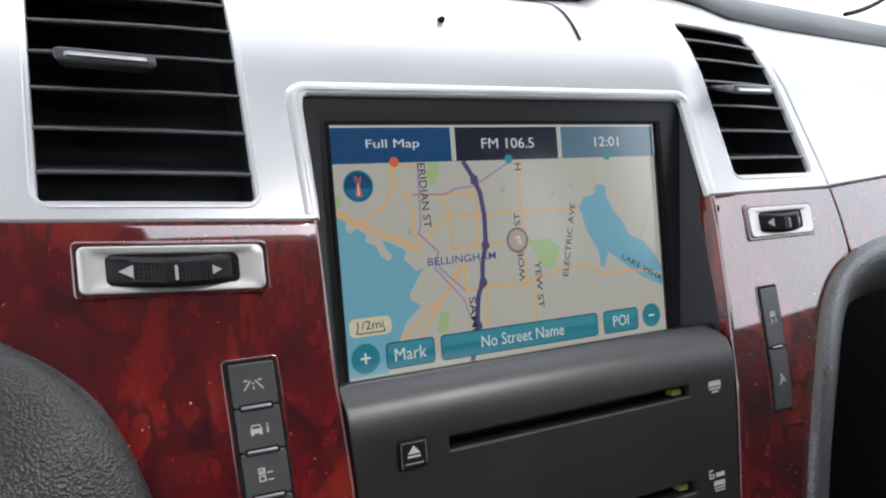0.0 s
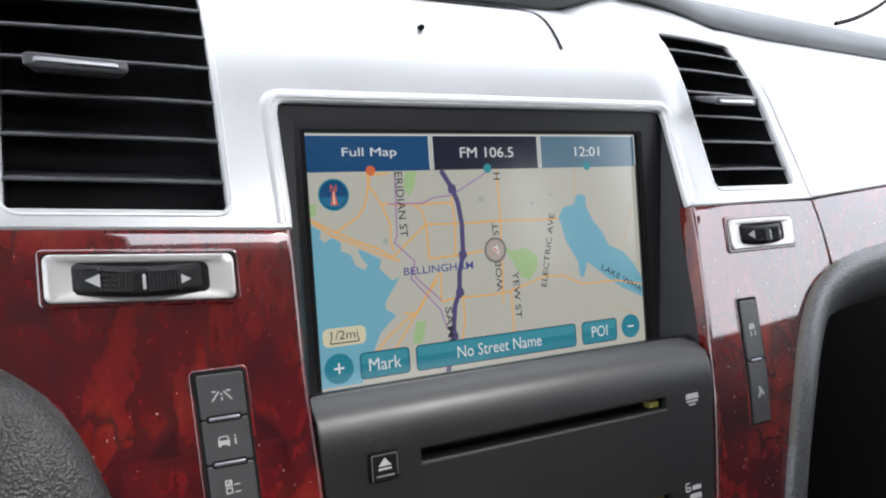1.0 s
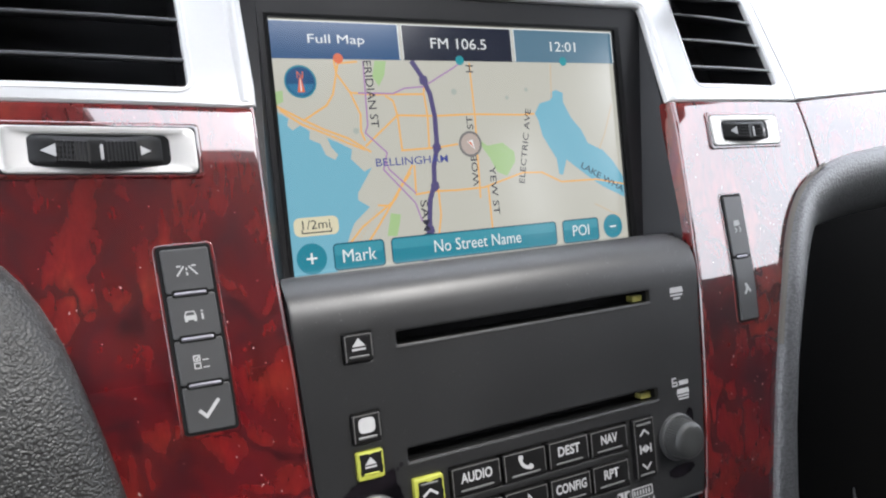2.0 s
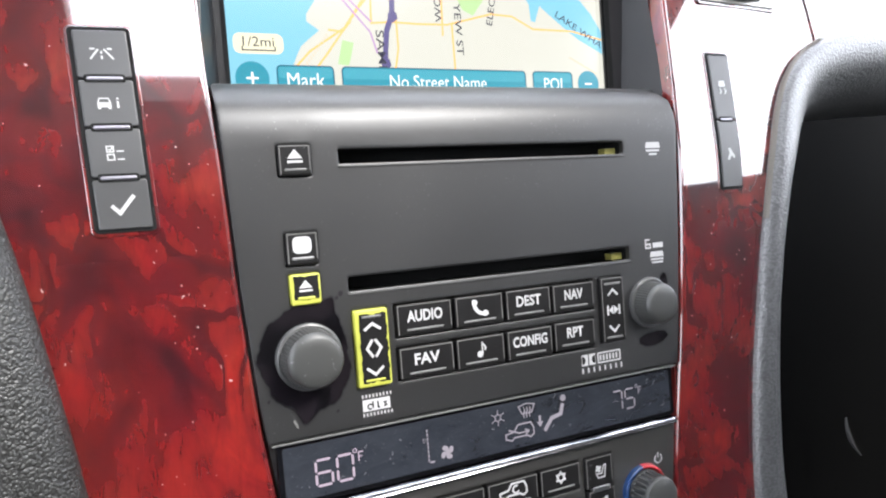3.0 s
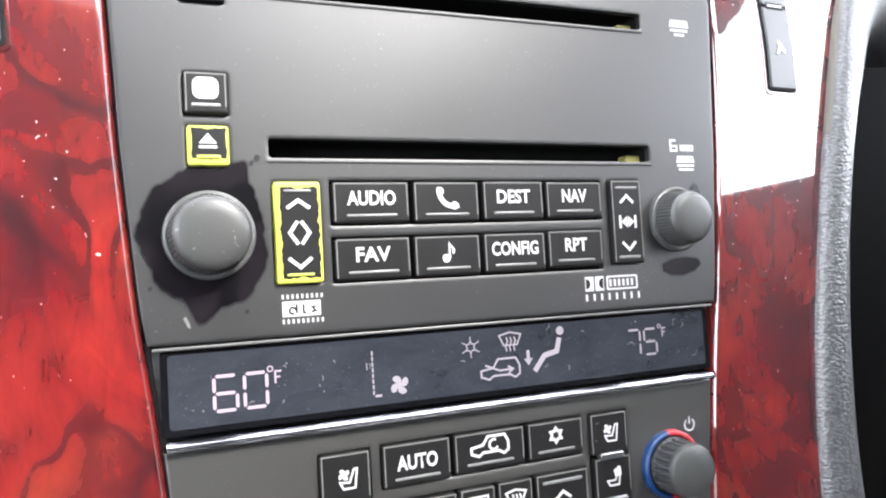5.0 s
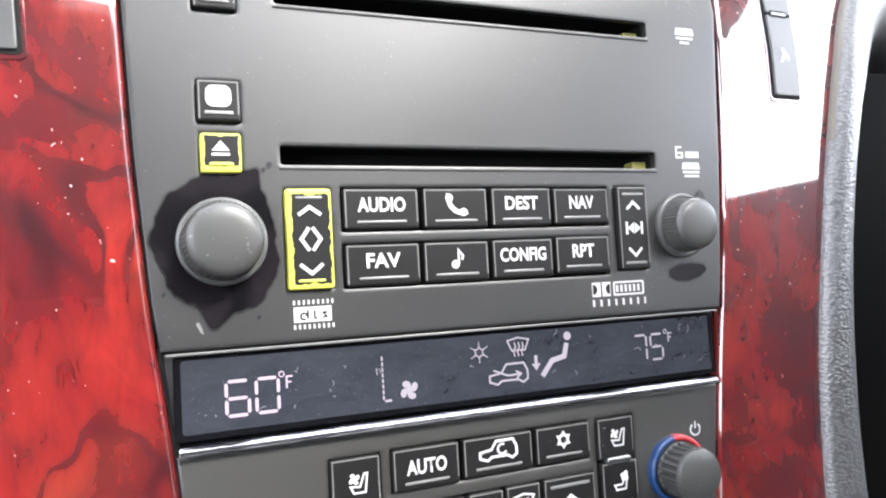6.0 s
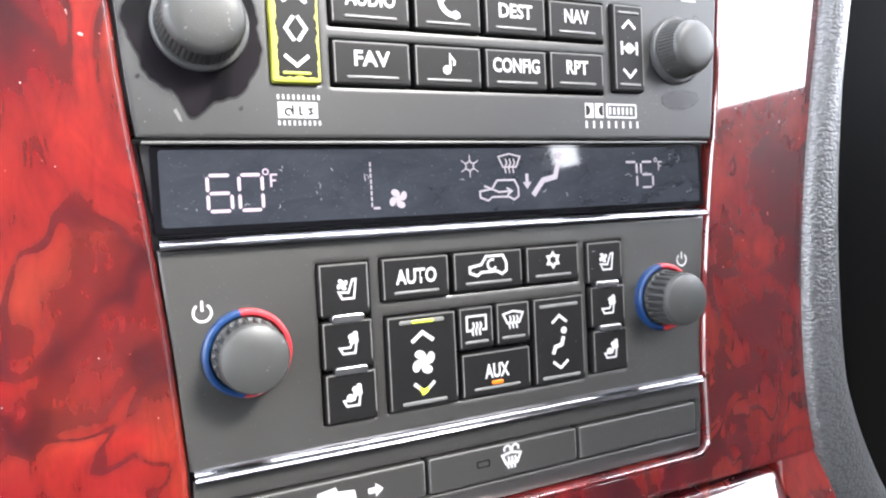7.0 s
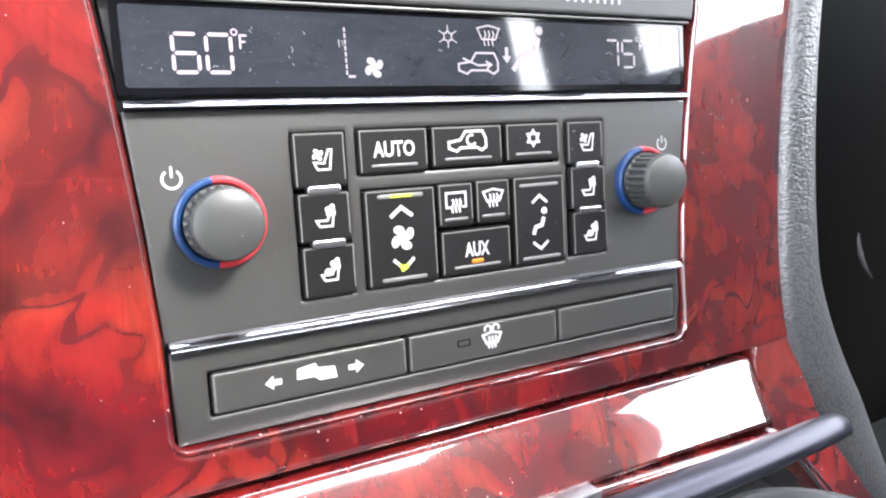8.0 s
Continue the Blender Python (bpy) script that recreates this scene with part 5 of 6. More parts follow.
def maker_marks():
    """Unlettered trade marks printed on the fascia: plain blocks and bars."""
    part("printed_mark", merge(flat([(76.2, 45.6), (84.8, 45.6), (84.2, 48.2), (76.8, 48.2)], -0.1), stroke([[(76.6, 44.5), (84.2, 44.5)], [(78.2, 42.9), (82.6, 42.9)]], 0.9, -0.1)), PRINT, radio, "small white printed mark", smooth=False)
    part("printed_mark", merge(stroke([[(75.6, 5.2), (73.2, 5.2), (73.2, 1.6), (75.8, 1.6), (75.8, 3.2), (73.4, 3.2)]], 0.7, -0.1), stroke([[(77.2, 2.6), (83.0, 2.6)]], 2.2, -0.1)), PRINT, radio, "small white printed mark", smooth=False)
    part("printed_mark", merge(flat([(75.2, -2.6), (83.2, -2.6), (82.6, -0.2), (75.8, -0.2)], -0.1), stroke([[(75.6, -3.6), (82.9, -3.6)], [(76.2, -5.0), (82.6, -5.0)]], 0.8, -0.1)), PRINT, radio, "small white printed mark", smooth=False)
    m = part("printed_mark", flat([(-62.4, -46.6), (-51.8, -46.6), (-51.8, -42.4), (-62.4, -42.4)], -0.1), PRINT, radio, "white block mark with black strokes", smooth=False)
    part("bar_row", merge(stroke([[(-62.2 + 1.35 * k, -41.7), (-62.2 + 1.35 * k, -40.5)] for k in range(9)], 0.55, -0.1), stroke([[(-62.2 + 1.35 * k, -47.3), (-62.2 + 1.35 * k, -48.5)] for k in range(9)], 0.55, -0.1)), PRINT, m, smooth=False)
    part("stroke_row", stroke([arc(-59.6, -45.0, 0.9, 0, 300, 10), [(-58.5, -43.2), (-58.5, -45.8)], [(-56.6, -43.4), (-56.6, -45.6), (-55.8, -45.8)], [(-53.0, -44.1), (-54.2, -44.2), (-53.2, -45.3), (-54.4, -45.6)]], 0.55, -0.16), BUTTON, m, smooth=False)
    m = part("printed_mark", merge(ring(rrect(43.3, 55.6, -45.2, -40.5, 0.4, 1), rrect(43.9, 55.0, -44.6, -41.1, 0.3, 1), -0.1, 0.1), flat([(35.0, -45.2), (38.3, -45.2), (38.3, -40.5), (35.0, -40.5)], -0.1), flat([(38.9, -45.2), (42.2, -45.2), (42.2, -40.5), (38.9, -40.5)], -0.1)), PRINT, radio, "white boxed mark", smooth=False)
    part("half_disc", merge(flat(arc(35.3, -42.85, 1.7, -90, 90, 10), -0.16), flat(arc(41.9, -42.85, 1.7, 90, 270, 10), -0.16)), BUTTON, m, smooth=False)
    part("bar_row", merge(stroke([[(44.8 + 1.7 * k, -44.0), (44.8 + 1.7 * k, -41.7)] for k in range(6)], 0.9, -0.1), stroke([[(35.4 + 2.9 * k, -46.2), (35.4 + 2.9 * k, -48.4)] for k in range(8)], 0.8, -0.1)), PRINT, m, smooth=False)


maker_marks()

# ---- climate display ----
def across(z0, z1, gap, yf, yb, r=0.5, b=0.4):
    """A slab from side to side of the stack's opening."""
    l0, l1, r0, r1 = [edge(s, z, z + 1, gap=gap)[0][0] for s, z in ((-1, z0), (-1, z1), (1, z0), (1, z1))]
    loops = []
    for i, y in ((b, yf), (b * 0.3, yf + b * 0.3), (0, yf + b), (0, yb)):
        loops.append(densify3([(l0 + i, y, z0 + i), (r0 - i, y, z0 + i), (r1 - i, y, z1 - i), (l1 + i, y, z1 - i)]))
    return skewed(loft(loops))


def densify3(quad, n=6):
    out = []
    for a, b in zip(quad, quad[1:] + quad[:1]):
        out += [tuple(Vector(a) + (Vector(b) - Vector(a)) * k / n) for k in range(n)]
    return out


def leaned(bm):
    """The display lens faces a little upward."""
    for v in bm.verts:
        v.co.y += (v.co.z + 63.8) * 0.016
    return bm


def bright_bar(z1, z0, gap):
    """A half-round bar across the stack whose face looks up and out."""
    bm, rows, h = bmesh.new(), [], z1 - z0
    l, r = edge(-1, z1, z1 + 1, gap=gap)[0][0], edge(1, z1, z1 + 1, gap=gap)[0][0]
    for i in range(25):
        x = l + (r - l) * i / 24
        rows.append([bm.verts.new((x, y, z1 - h * f)) for y, f in ((7, 0), (1.7, 0.02), (0.7, 0.12), (-0.1, 0.32), (-0.8, 0.58), (-1.2, 0.8), (-1.0, 0.94), (7, 1))])
    for a, b in zip(rows, rows[1:]):
        for k in range(7):
            bm.faces.new((a[k], a[k + 1], b[k + 1], b[k]))
    bm.faces.new(rows[0])
    bm.faces.new(rows[-1])
    return skewed(bm)


disp = thing("climate_display", MID, 3, -76, "smoked black temperature display strip over a chrome bar", "display")
part("housing", across(-75.6, -52.4, 1.2, 3.9, 12), FACE, disp)
lens = part("lens", leaned(skewed(pad(-94.3, 85.2, -75.3, -53.6, 1.9, 6, 0.8, 0.5))), LCD, disp, "glossy smoked lens")
part("top_line", skewed(pad(-96, 87, -53.2, -52.5, 0.6, 3, 0.3, 0.2, 1)), BAR, disp)
part("chrome_bar", bright_bar(-76.0, -78.8, 1.6), CHROME, disp, "polished chrome bar")
lensframe = ring(rrect(-94.2, 85.1, -75.2, -53.7, 0.8), rrect(-92.4, 83.4, -73.6, -54.5, 1.0), 1.7, 2.4)
part("lens_border", leaned(skewed(lensframe)), mat("smoked_border", (0.004, 0.004, 0.005), 0.06, spec=0.6), lens, "darker border of the lens")
LY = 1.78


def digit(ch, x, z, w, h, t):
    """Seven-segment figure with its lower left corner at (x, z)."""
    on = {"6": "acdefg", "0": "abcdef", "7": "abc", "5": "acdfg"}[ch]
    g, m = 0.3, h / 2
    across_ = lambda zc: [(x + g, zc), (x + g + t / 2, zc + t / 2), (x + w - g - t / 2, zc + t / 2), (x + w - g, zc), (x + w - g - t / 2, zc - t / 2), (x + g + t / 2, zc - t / 2)]
    upright = lambda xc, za: [(xc, za + g), (xc + t / 2, za + g + t / 2), (xc + t / 2, za + m - g - t / 2), (xc, za + m - g), (xc - t / 2, za + m - g - t / 2), (xc - t / 2, za + g + t / 2)]
    seg = {"a": across_(z + h), "d": across_(z), "g": across_(z + m), "f": upright(x, z + m), "b": upright(x + w, z + m), "e": upright(x, z), "c": upright(x + w, z)}
    return [flat(seg[k], LY) for k in on]


lint_rng = random.Random(31)
lint = []
for k in range(26):
    lx, lz, lt = lint_rng.uniform(-86, 78), lint_rng.uniform(-71.5, -56.5), lint_rng.uniform(0, math.pi)
    ll = lint_rng.choice((0.4, 0.6, 0.9, 1.7))
    lint.append(stroke([[(lx, lz), (lx + ll * math.cos(lt), lz + ll * math.sin(lt)), (lx + 1.7 * ll * math.cos(lt + 0.5), lz + 1.7 * ll * math.sin(lt + 0.5))]], 0.16, 1.72))
part("lint", leaned(skewed(merge(*lint))), mat("pale_lint", (0.16, 0.16, 0.17), 0.8), lens, "pale lint and hairline scratches", smooth=False)


def degrees_f(x, z, s):
    return [stroke([arc(x, z, 0.75 * s, 0, 360, 12)], 0.35, LY), stroke([[(x + 1.4 * s, z - 4.2 * s), (x + 1.4 * s, z - 0.8 * s), (x + 3.2 * s, z - 0.8 * s)], [(x + 1.6 * s, z - 2.4 * s), (x + 2.8 * s, z - 2.4 * s)]], 0.5, LY - 0.01)]


part("figure", leaned(skewed(merge(*digit("6", -81.0, -70.0, 5.9, 9.0, 0.9)))), SEG, lens, "pale lit figure", smooth=False)
part("figure", leaned(skewed(merge(*digit("0", -73.1, -70.0, 5.9, 9.0, 0.9)))), SEG, lens, "pale lit figure", smooth=False)
part("degree_sign", leaned(skewed(merge(*degrees_f(-66.2, -60.3, 0.95)))), SEG, lens, smooth=False)
part("figure", leaned(skewed(merge(*digit("7", 51.5, -68.0, 4.9, 8.6, 0.75)))), DIM, lens, "dim lit figure", smooth=False)
part("figure", leaned(skewed(merge(*digit("5", 58.2, -68.0, 4.9, 8.6, 0.75)))), DIM, lens, "dim lit figure", smooth=False)
part("degree_sign", leaned(skewed(merge(*degrees_f(64.5, -58.8, 0.85)))), DIM, lens, smooth=False)
part("fan_scale", leaned(skewed(merge(stroke([[(-37.2, -58.2 - 1.6 * k), (-37.2, -59.4 - 1.6 * k)] for k in range(8)], 0.5, LY), stroke([[(-36.8, -71.0), (-34.8, -71.0)]], 0.7, LY), stroke([[(-39.0, -61.4), (-38.8, -63.4)]], 0.25, LY)))), DIM, lens, smooth=False)


def fan(cx, cz, r, y):
    """Four swept blades round a hub, in one outline."""
    pts = []
    for k in range(96):
        a = 2 * math.pi * k / 96
        q = r * (0.22 + 0.78 * (0.5 + 0.5 * math.cos(4 * a)) ** 0.3)
        b = a + 0.6 * q / r
        pts.append((cx + q * math.cos(b), cz + q * math.sin(b)))
    return [flat(pts, y)]


def flake(cx, cz, r, y, w=0.45):
    """Six-pointed star outline."""
    star = [(cx + r * (1 if k % 2 == 0 else 0.62) * math.sin(radians(30 * k)), cz + r * (1 if k % 2 == 0 else 0.62) * math.cos(radians(30 * k))) for k in range(13)]
    return [stroke([star], w, y)]


def windscreen(cx, cz, s, y, w=0.5):
    top = [(cx - 3.6 * s, cz + 1.8 * s), (cx, cz + 2.6 * s), (cx + 3.6 * s, cz + 1.8 * s), (cx + 2.2 * s, cz - 1.2 * s), (cx - 2.2 * s, cz - 1.2 * s), (cx - 3.6 * s, cz + 1.8 * s)]
    waves = [[(cx + d * s, cz + 1.2 * s), (cx + (d + 0.4) * s, cz), (cx + (d - 0.3) * s, cz - 1.4 * s), (cx + d * s, cz - 3.0 * s)] for d in (-1.3, 0, 1.3)]
    return [stroke([top], w, y), stroke(waves, w * 0.9, y - 0.02)]


def car(cx, cz, s, y, w=0.55):
    body = [(cx - 6.6 * s, cz - 2 * s), (cx - 6.6 * s, cz - 0.2 * s), (cx - 2.6 * s, cz + 0.4 * s), (cx - 0.8 * s, cz + 2.9 * s), (cx + 5.2 * s, cz + 2.9 * s), (cx + 6.4 * s, cz + 0.6 * s), (cx + 6.4 * s, cz - 2 * s), (cx + 4.8 * s, cz - 3 * s), (cx + 3 * s, cz - 2 * s), (cx - 2.6 * s, cz - 2 * s), (cx - 4 * s, cz - 3 * s), (cx - 6.6 * s, cz - 2 * s)]
    return [stroke([body], w, y)]


part("fan_symbol", leaned(skewed(merge(*fan(-29.3, -68.6, 3.0, LY)))), DIM, lens, smooth=False)
part("snow_symbol", leaned(skewed(merge(*flake(-6, -59.8, 1.75, LY, 0.4), stroke([[(-6 + a * math.sin(radians(60 * k)), -59.8 + a * math.cos(radians(60 * k))) for a in (1.75, 3.3)] for k in range(6)], 0.32, LY - 0.02)))), DIM, lens, smooth=False)
part("defrost_symbol", leaned(skewed(merge(*windscreen(7.6, -59.0, 1.05, LY, 0.5)))), DIM, lens, smooth=False)
part("car_symbol", leaned(skewed(merge(*car(3.8, -67.2, 1.02, LY, 0.6), stroke([[(-1.5, -65.8), (3.5, -67.8), (7.5, -67.6)], [(6.2, -66.6), (8, -67.6), (6.4, -68.8)]], 0.6, LY - 0.02)))), DIM, lens, smooth=False)
part("airflow_symbol", leaned(skewed(merge(disc(25.6, -57.2, 1.4, LY), stroke([[(25.2, -59.4), (24, -63.6), (19.4, -64.6), (15.6, -69.2)]], 1.7, LY), stroke([[(13.6, -62.4), (13.6, -65.2)]], 1.1, LY), flat([(12, -65), (15.2, -65), (13.6, -67.2)], LY)))), DIM, lens, smooth=False)

# ---- climate panel ----
clim = thing("climate_controls", MID, 1, -135, "charcoal climate control panel with two knobs and white symbols", "climate controls")
CB = {"AUTO": (-36.2, -15.0, -97.6, -85.0), "recirc": (-14.0, 9.8, -97.0, -85.0), "ac": (10.8, 30.8, -96.8, -85.0),
      "fan": (-35.6, -13.6, -129.2, -101.6), "rear": (-13.0, -1.1, -114.4, -101.4), "front": (-0.5, 11.7, -114.4, -101.2), "AUX": (-12.7, 11.3, -128.8, -115.2), "mode": (12.6, 31.8, -128.8, -101.2)}
HS = [(-54.4, -39.6, -100.2, -85.2), (-54.2, -39.3, -114.6, -101.0), (-54.0, -38.8, -129.4, -115.2)]
HR = [(33.4, 47.8, -98.8, -85.0), (34.2, 48.4, -113.2, -99.4), (34.6, 49.0, -128.2, -113.8)]
groups = [(-36.5, 31.1, -97.6, -84.7), (-35.9, 32.0, -129.4, -101.2), (-54.6, -39.0, -129.6, -85.0), (33.6, 48.8, -128.4, -84.8)]
outline = edge(-1, -79.4, -134.6, gap=1.0) + list(reversed(edge(1, -79.4, -134.6, gap=1.0)))
holes = [rrect(a - 0.4, b + 0.4, c - 0.4, d + 0.4, 1.0) for a, b, c, d in groups]
part("faceplate", skewed(plate(outline, holes, lambda x, z: 1.6, 10, 8.0, 0.6)), CLIMATE, clim, "charcoal plastic plate")
part("back_plate", skewed(pad(-84, 76, -133, -81, 4.6, 9, 2, 0.4)), DARK, clim)
CY = 0.2
for text, cell in CB.items():
    b = key(clim, cell, CY, back=5.2, underline=text not in ("fan", "mode"))
    x0, x1, z0, z1 = cell
    xc, zc = (x0 + x1) / 2, (z0 + z1) / 2
    if text in ("AUTO", "AUX"):
        letter(b, text, cell, 4.4, CY, 12.6 if text == "AUTO" else 8.4, 0.6)
    elif text == "recirc":
        mark(b, "icon", CY, *car(xc, zc + 1.4, 0.95, CY - 0.12, 0.8), stroke([arc(xc + 1.2, zc + 1.6, 1.5, 60, 330, 10)], 0.7, CY - 0.14), label="white car symbol")
    elif text == "ac":
        mark(b, "icon", CY, *flake(xc, zc + 1.2, 2.2, CY - 0.12, 0.85), label="white snowflake symbol")
    elif text == "fan":
        mark(b, "icon", CY, *fan(xc, -115.6, 3.9, CY - 0.12), stroke([[(xc - 3.4, -109.6), (xc, -107), (xc + 3.4, -109.6)]], 1.1, CY - 0.12), label="white fan symbol")
        part("lamp_bar", skewed(pad(xc - 7, xc + 7, -104.4, -103.2, CY - 0.4, CY + 0.5, 0.4, 0.2, 1)), BAR, b)
        part("lamp", skewed(pad(xc - 3.4, xc + 3.6, -104.3, -103.3, CY - 0.55, CY + 0.3, 0.4, 0.2, 1)), LIME, b, "lime green lamp")
        part("lamp_bar", skewed(pad(xc - 7, xc + 7, -127.6, -126.6, CY - 0.4, CY + 0.5, 0.4, 0.2, 1)), BAR, b)
        mark(b, "arrow_mark", CY, stroke([[(xc - 3.2, -121.6), (xc, -124.4), (xc + 3.2, -121.6)]], 1.0, CY - 0.12), material=PRINT)
        part("worn_patch", skewed(flat([(xc - 2.0, -122.4), (xc - 0.2, -123.4), (xc + 1.6, -122.6), (xc + 1.0, -124.4), (xc - 0.8, -125.2), (xc - 1.4, -123.8)], CY - 0.2)), LIME, b, "lime worn patch", smooth=False)
    elif text == "rear":
        mark(b, "icon", CY, stroke([[(xc - 1.8, zc - 0.6), (xc - 3.2, zc - 0.6), (xc - 3.2, zc + 3.6), (xc + 3.2, zc + 3.6), (xc + 3.2, zc - 0.6), (xc + 1.8, zc - 0.6)]] + [[(xc + d, zc + 1.8), (xc + d + 0.4, zc + 0.6), (xc + d - 0.3, zc - 0.6), (xc + d, zc - 2.2)] for d in (-1.2, 0, 1.2)], 0.65, CY - 0.12), label="white rear window symbol")
    elif text == "front":
        mark(b, "icon", CY, *windscreen(xc, zc + 1.2, 0.95, CY - 0.12, 0.65), label="white windscreen symbol")
    elif text == "mode":
        part("lamp_bar", skewed(pad(x0 + 2.4, x1 - 2.4, -104.6, -103.6, CY - 0.4, CY + 0.5, 0.4, 0.2, 1)), BAR, b)
        part("lamp_bar", skewed(pad(x0 + 2.8, x1 - 2.4, -127.2, -126.2, CY - 0.4, CY + 0.5, 0.4, 0.2, 1)), BAR, b)
        mark(b, "icon", CY, disc(xc + 1.6, -112.2, 1.1, CY - 0.12), stroke([[(xc + 1.4, -114.2), (xc + 0.6, -116.6), (xc - 1.8, -117.2), (xc - 2.6, -119.4)]], 1.3, CY - 0.13), stroke([[(xc - 2.8, -109.6), (xc, -107.4), (xc + 2.8, -109.6)], [(xc - 2.8, -121.8), (xc, -124), (xc + 2.8, -121.8)]], 0.9, CY - 0.12), label="white airflow symbols")
    if text == "AUX":
        part("lamp", skewed(pad(xc - 2, xc + 2, -125.6, -124.4, CY - 0.4, CY + 0.4, 0.4, 0.2, 1)), AMBER, b, "amber lamp")


def seat(cx, cz, y, row):
    """Seat seen from the side: with a fan over it, or with a puff of heat."""
    s = 0.86
    at = lambda pts: [(cx + s * a, cz + s * b) for a, b in pts]
    if row == 0:
        return [stroke([at([(-2.0, -0.7), (1.2, -1.0), (2.7, 3.0), (3.8, 3.1), (3.0, -2.9), (-0.9, -2.9), (-2.0, -0.7)])], 0.55, y)] + fan(cx - 0.6, cz + 1.4, 1.7, y - 0.03)
    puff = [disc(cx + s * (1.9 + a), cz + s * (1.9 + b), s * r, y - 0.04 - 0.01 * k, 14) for k, (a, b, r) in enumerate(((0, 0, 1.5), (-1.0, 0.5, 0.9), (0.5, 1.3, 0.9), (0.7, -0.8, 0.9), (-0.8, -0.9, 0.8)))]
    if row == 2:
        puff += [disc(cx - 0.6, cz - 0.2, 1.1, y - 0.1, 14)]
    return [stroke([at([(-2.8, -1.0), (0.6, -1.0), (1.4, 0.6), (2.7, 0.6), (2.2, -2.8), (-1.8, -2.8), (-2.8, -1.0)])], 0.6, y)] + puff


for col in (HS, HR):
    for k, cell in enumerate(col):
        b = key(clim, cell, CY, back=5.2, underline=False)
        xc, zc = (cell[0] + cell[1]) / 2, (cell[2] + cell[3]) / 2
        mark(b, "icon", CY, *seat(xc, zc, CY - 0.12, k), label="white seat symbol")
        if k < 2:
            part("lamp_bar", skewed(pad(cell[0] + 3.2, cell[1] - 2.2, cell[2] - 1.4, cell[2] + 0.8, CY - 0.7, CY + 2, 0.9, 0.4)), SATIN, clim, "pale indicator bar")


def temp_knob(cx, cz):
    for a0, a1, m, n in ((98, 262, BLUE, "blue half ring"), (-98, 98, RED, "red half ring")):
        loops = []
        for r, y in ((11.6, 1.8), (11.4, -0.2), (10.8, -0.7), (10.1, -0.7), (9.2, 0.8)):
            loops.append([(x, y, z) for x, z in arc(cx, cz, r, a0, a1, 30)])
        bm = bmesh.new()
        g = [[bm.verts.new(p) for p in lp] for lp in loops]
        for a, b in zip(g, g[1:]):
            for k in range(30):
                bm.faces.new((a[k], a[k + 1], b[k + 1], b[k]))
        part("ring", skewed(bm), m, clim, n)
    grip = [(9.4, 1.5), (9.3, -1.0), (9.1, -1.4), (8.9, -8.4), (8.6, -8.9)]
    k = part("knob", skewed(lathe(cx, cz, grip, 144, 24, 0.6, (2, 3))), GRIP, clim, "dark ribbed rubber temperature knob")
    cap = [(8.5, -8.0), (8.75, -8.7), (8.72, -9.6), (8.2, -10.6), (6.6, -11.3), (3.4, -11.7), (1.0, -11.8)]
    part("cap", skewed(lathe(cx, cz, cap, 72)), KNOB, k, "worn pale grey cap")


temp_knob(-73.6, -106.6)
temp_knob(65.0, -105.8)
for x, z, s in ((-84.2, -95.2, 0.86), (74.2, -93.8, 0.78)):
    part("power_mark", skewed(stroke([arc(x, z, 2.6 * s, 125, 415, 18), [(x, z + 0.4 * s), (x, z + 3.6 * s)]], 0.75 * s, 1.45)), PRINT, clim, "white power symbol", smooth=False)

# ---- lower switch strip ----
low = thing("switch_strip", MID, 2, -161, "charcoal strip of three flat switches under a chrome bar", "switches")
part("chrome_bar", bright_bar(-134.6, -137.5, 1.6), CHROME, low, "polished chrome bar")
outline = edge(-1, -138.0, -161.6, gap=1.4) + list(reversed(edge(1, -138.0, -161.6, gap=1.4)))
part("faceplate", skewed(plate(outline, [rrect(-80.9, 79.6, -156.4, -143.3, 1.2)], lambda x, z: 2.0 + max(0, -157 - z) * 0.3, 10, 8.0, 0.6)), CLIMATE, low)
part("back_plate", skewed(pad(-83, 80, -159, -140, 5, 9, 1, 0.4)), DARK, low)
for n, (x0, x1) in enumerate(((-79.6, -25.0), (-24.4, 28.0), (28.6, 78.4))):
    b = key(low, (x0, x1, -155.4, -144.4), 1.4, CLIMATE, True, underline=False, back=5.6)
    if n == 0:
        mark(b, "icon", 0, flat([(-57.4, -147.4), (-52.2, -146.6), (-51.6, -148.0), (-46.8, -148.4), (-46.2, -151.8), (-51.2, -151.6), (-52.6, -150.4), (-57.6, -150.4)], 1.26), label="white pedal symbol")
        for cx, d in ((-64.0, -1), (-40.5, 1)):
            mark(b, "arrow_mark", 0, flat([(cx + 2.2 * d, -149.8), (cx - 0.2 * d, -147.8), (cx - 0.2 * d, -149.0), (cx - 2.4 * d, -149.0), (cx - 2.4 * d, -150.6), (cx - 0.2 * d, -150.6), (cx - 0.2 * d, -151.8)], 1.26), label="white arrow")
    if n == 1:
        part("lamp", skewed(ring(rrect(-8.4, -4.0, -150.6, -148.4, 0.3, 1), rrect(-8.0, -4.4, -150.2, -148.8, 0.2, 1), 1.2, 1.5)), DARK, b)
        mark(b, "icon", 0, *windscreen(3.6, -150.0, 0.9, 1.26, 0.8), stroke([arc(2.2, -146.6, 1.1, -30, 210, 10), arc(5.0, -146.6, 1.1, -30, 210, 10)], 0.7, 1.24), label="white windscreen heat symbol")

# ---- drop-down cover and handle under the stack ----
cov = thing("bin_cover", MID, 0, -200, "glossy burl wood bin cover with a dark grip bar", "bin cover")


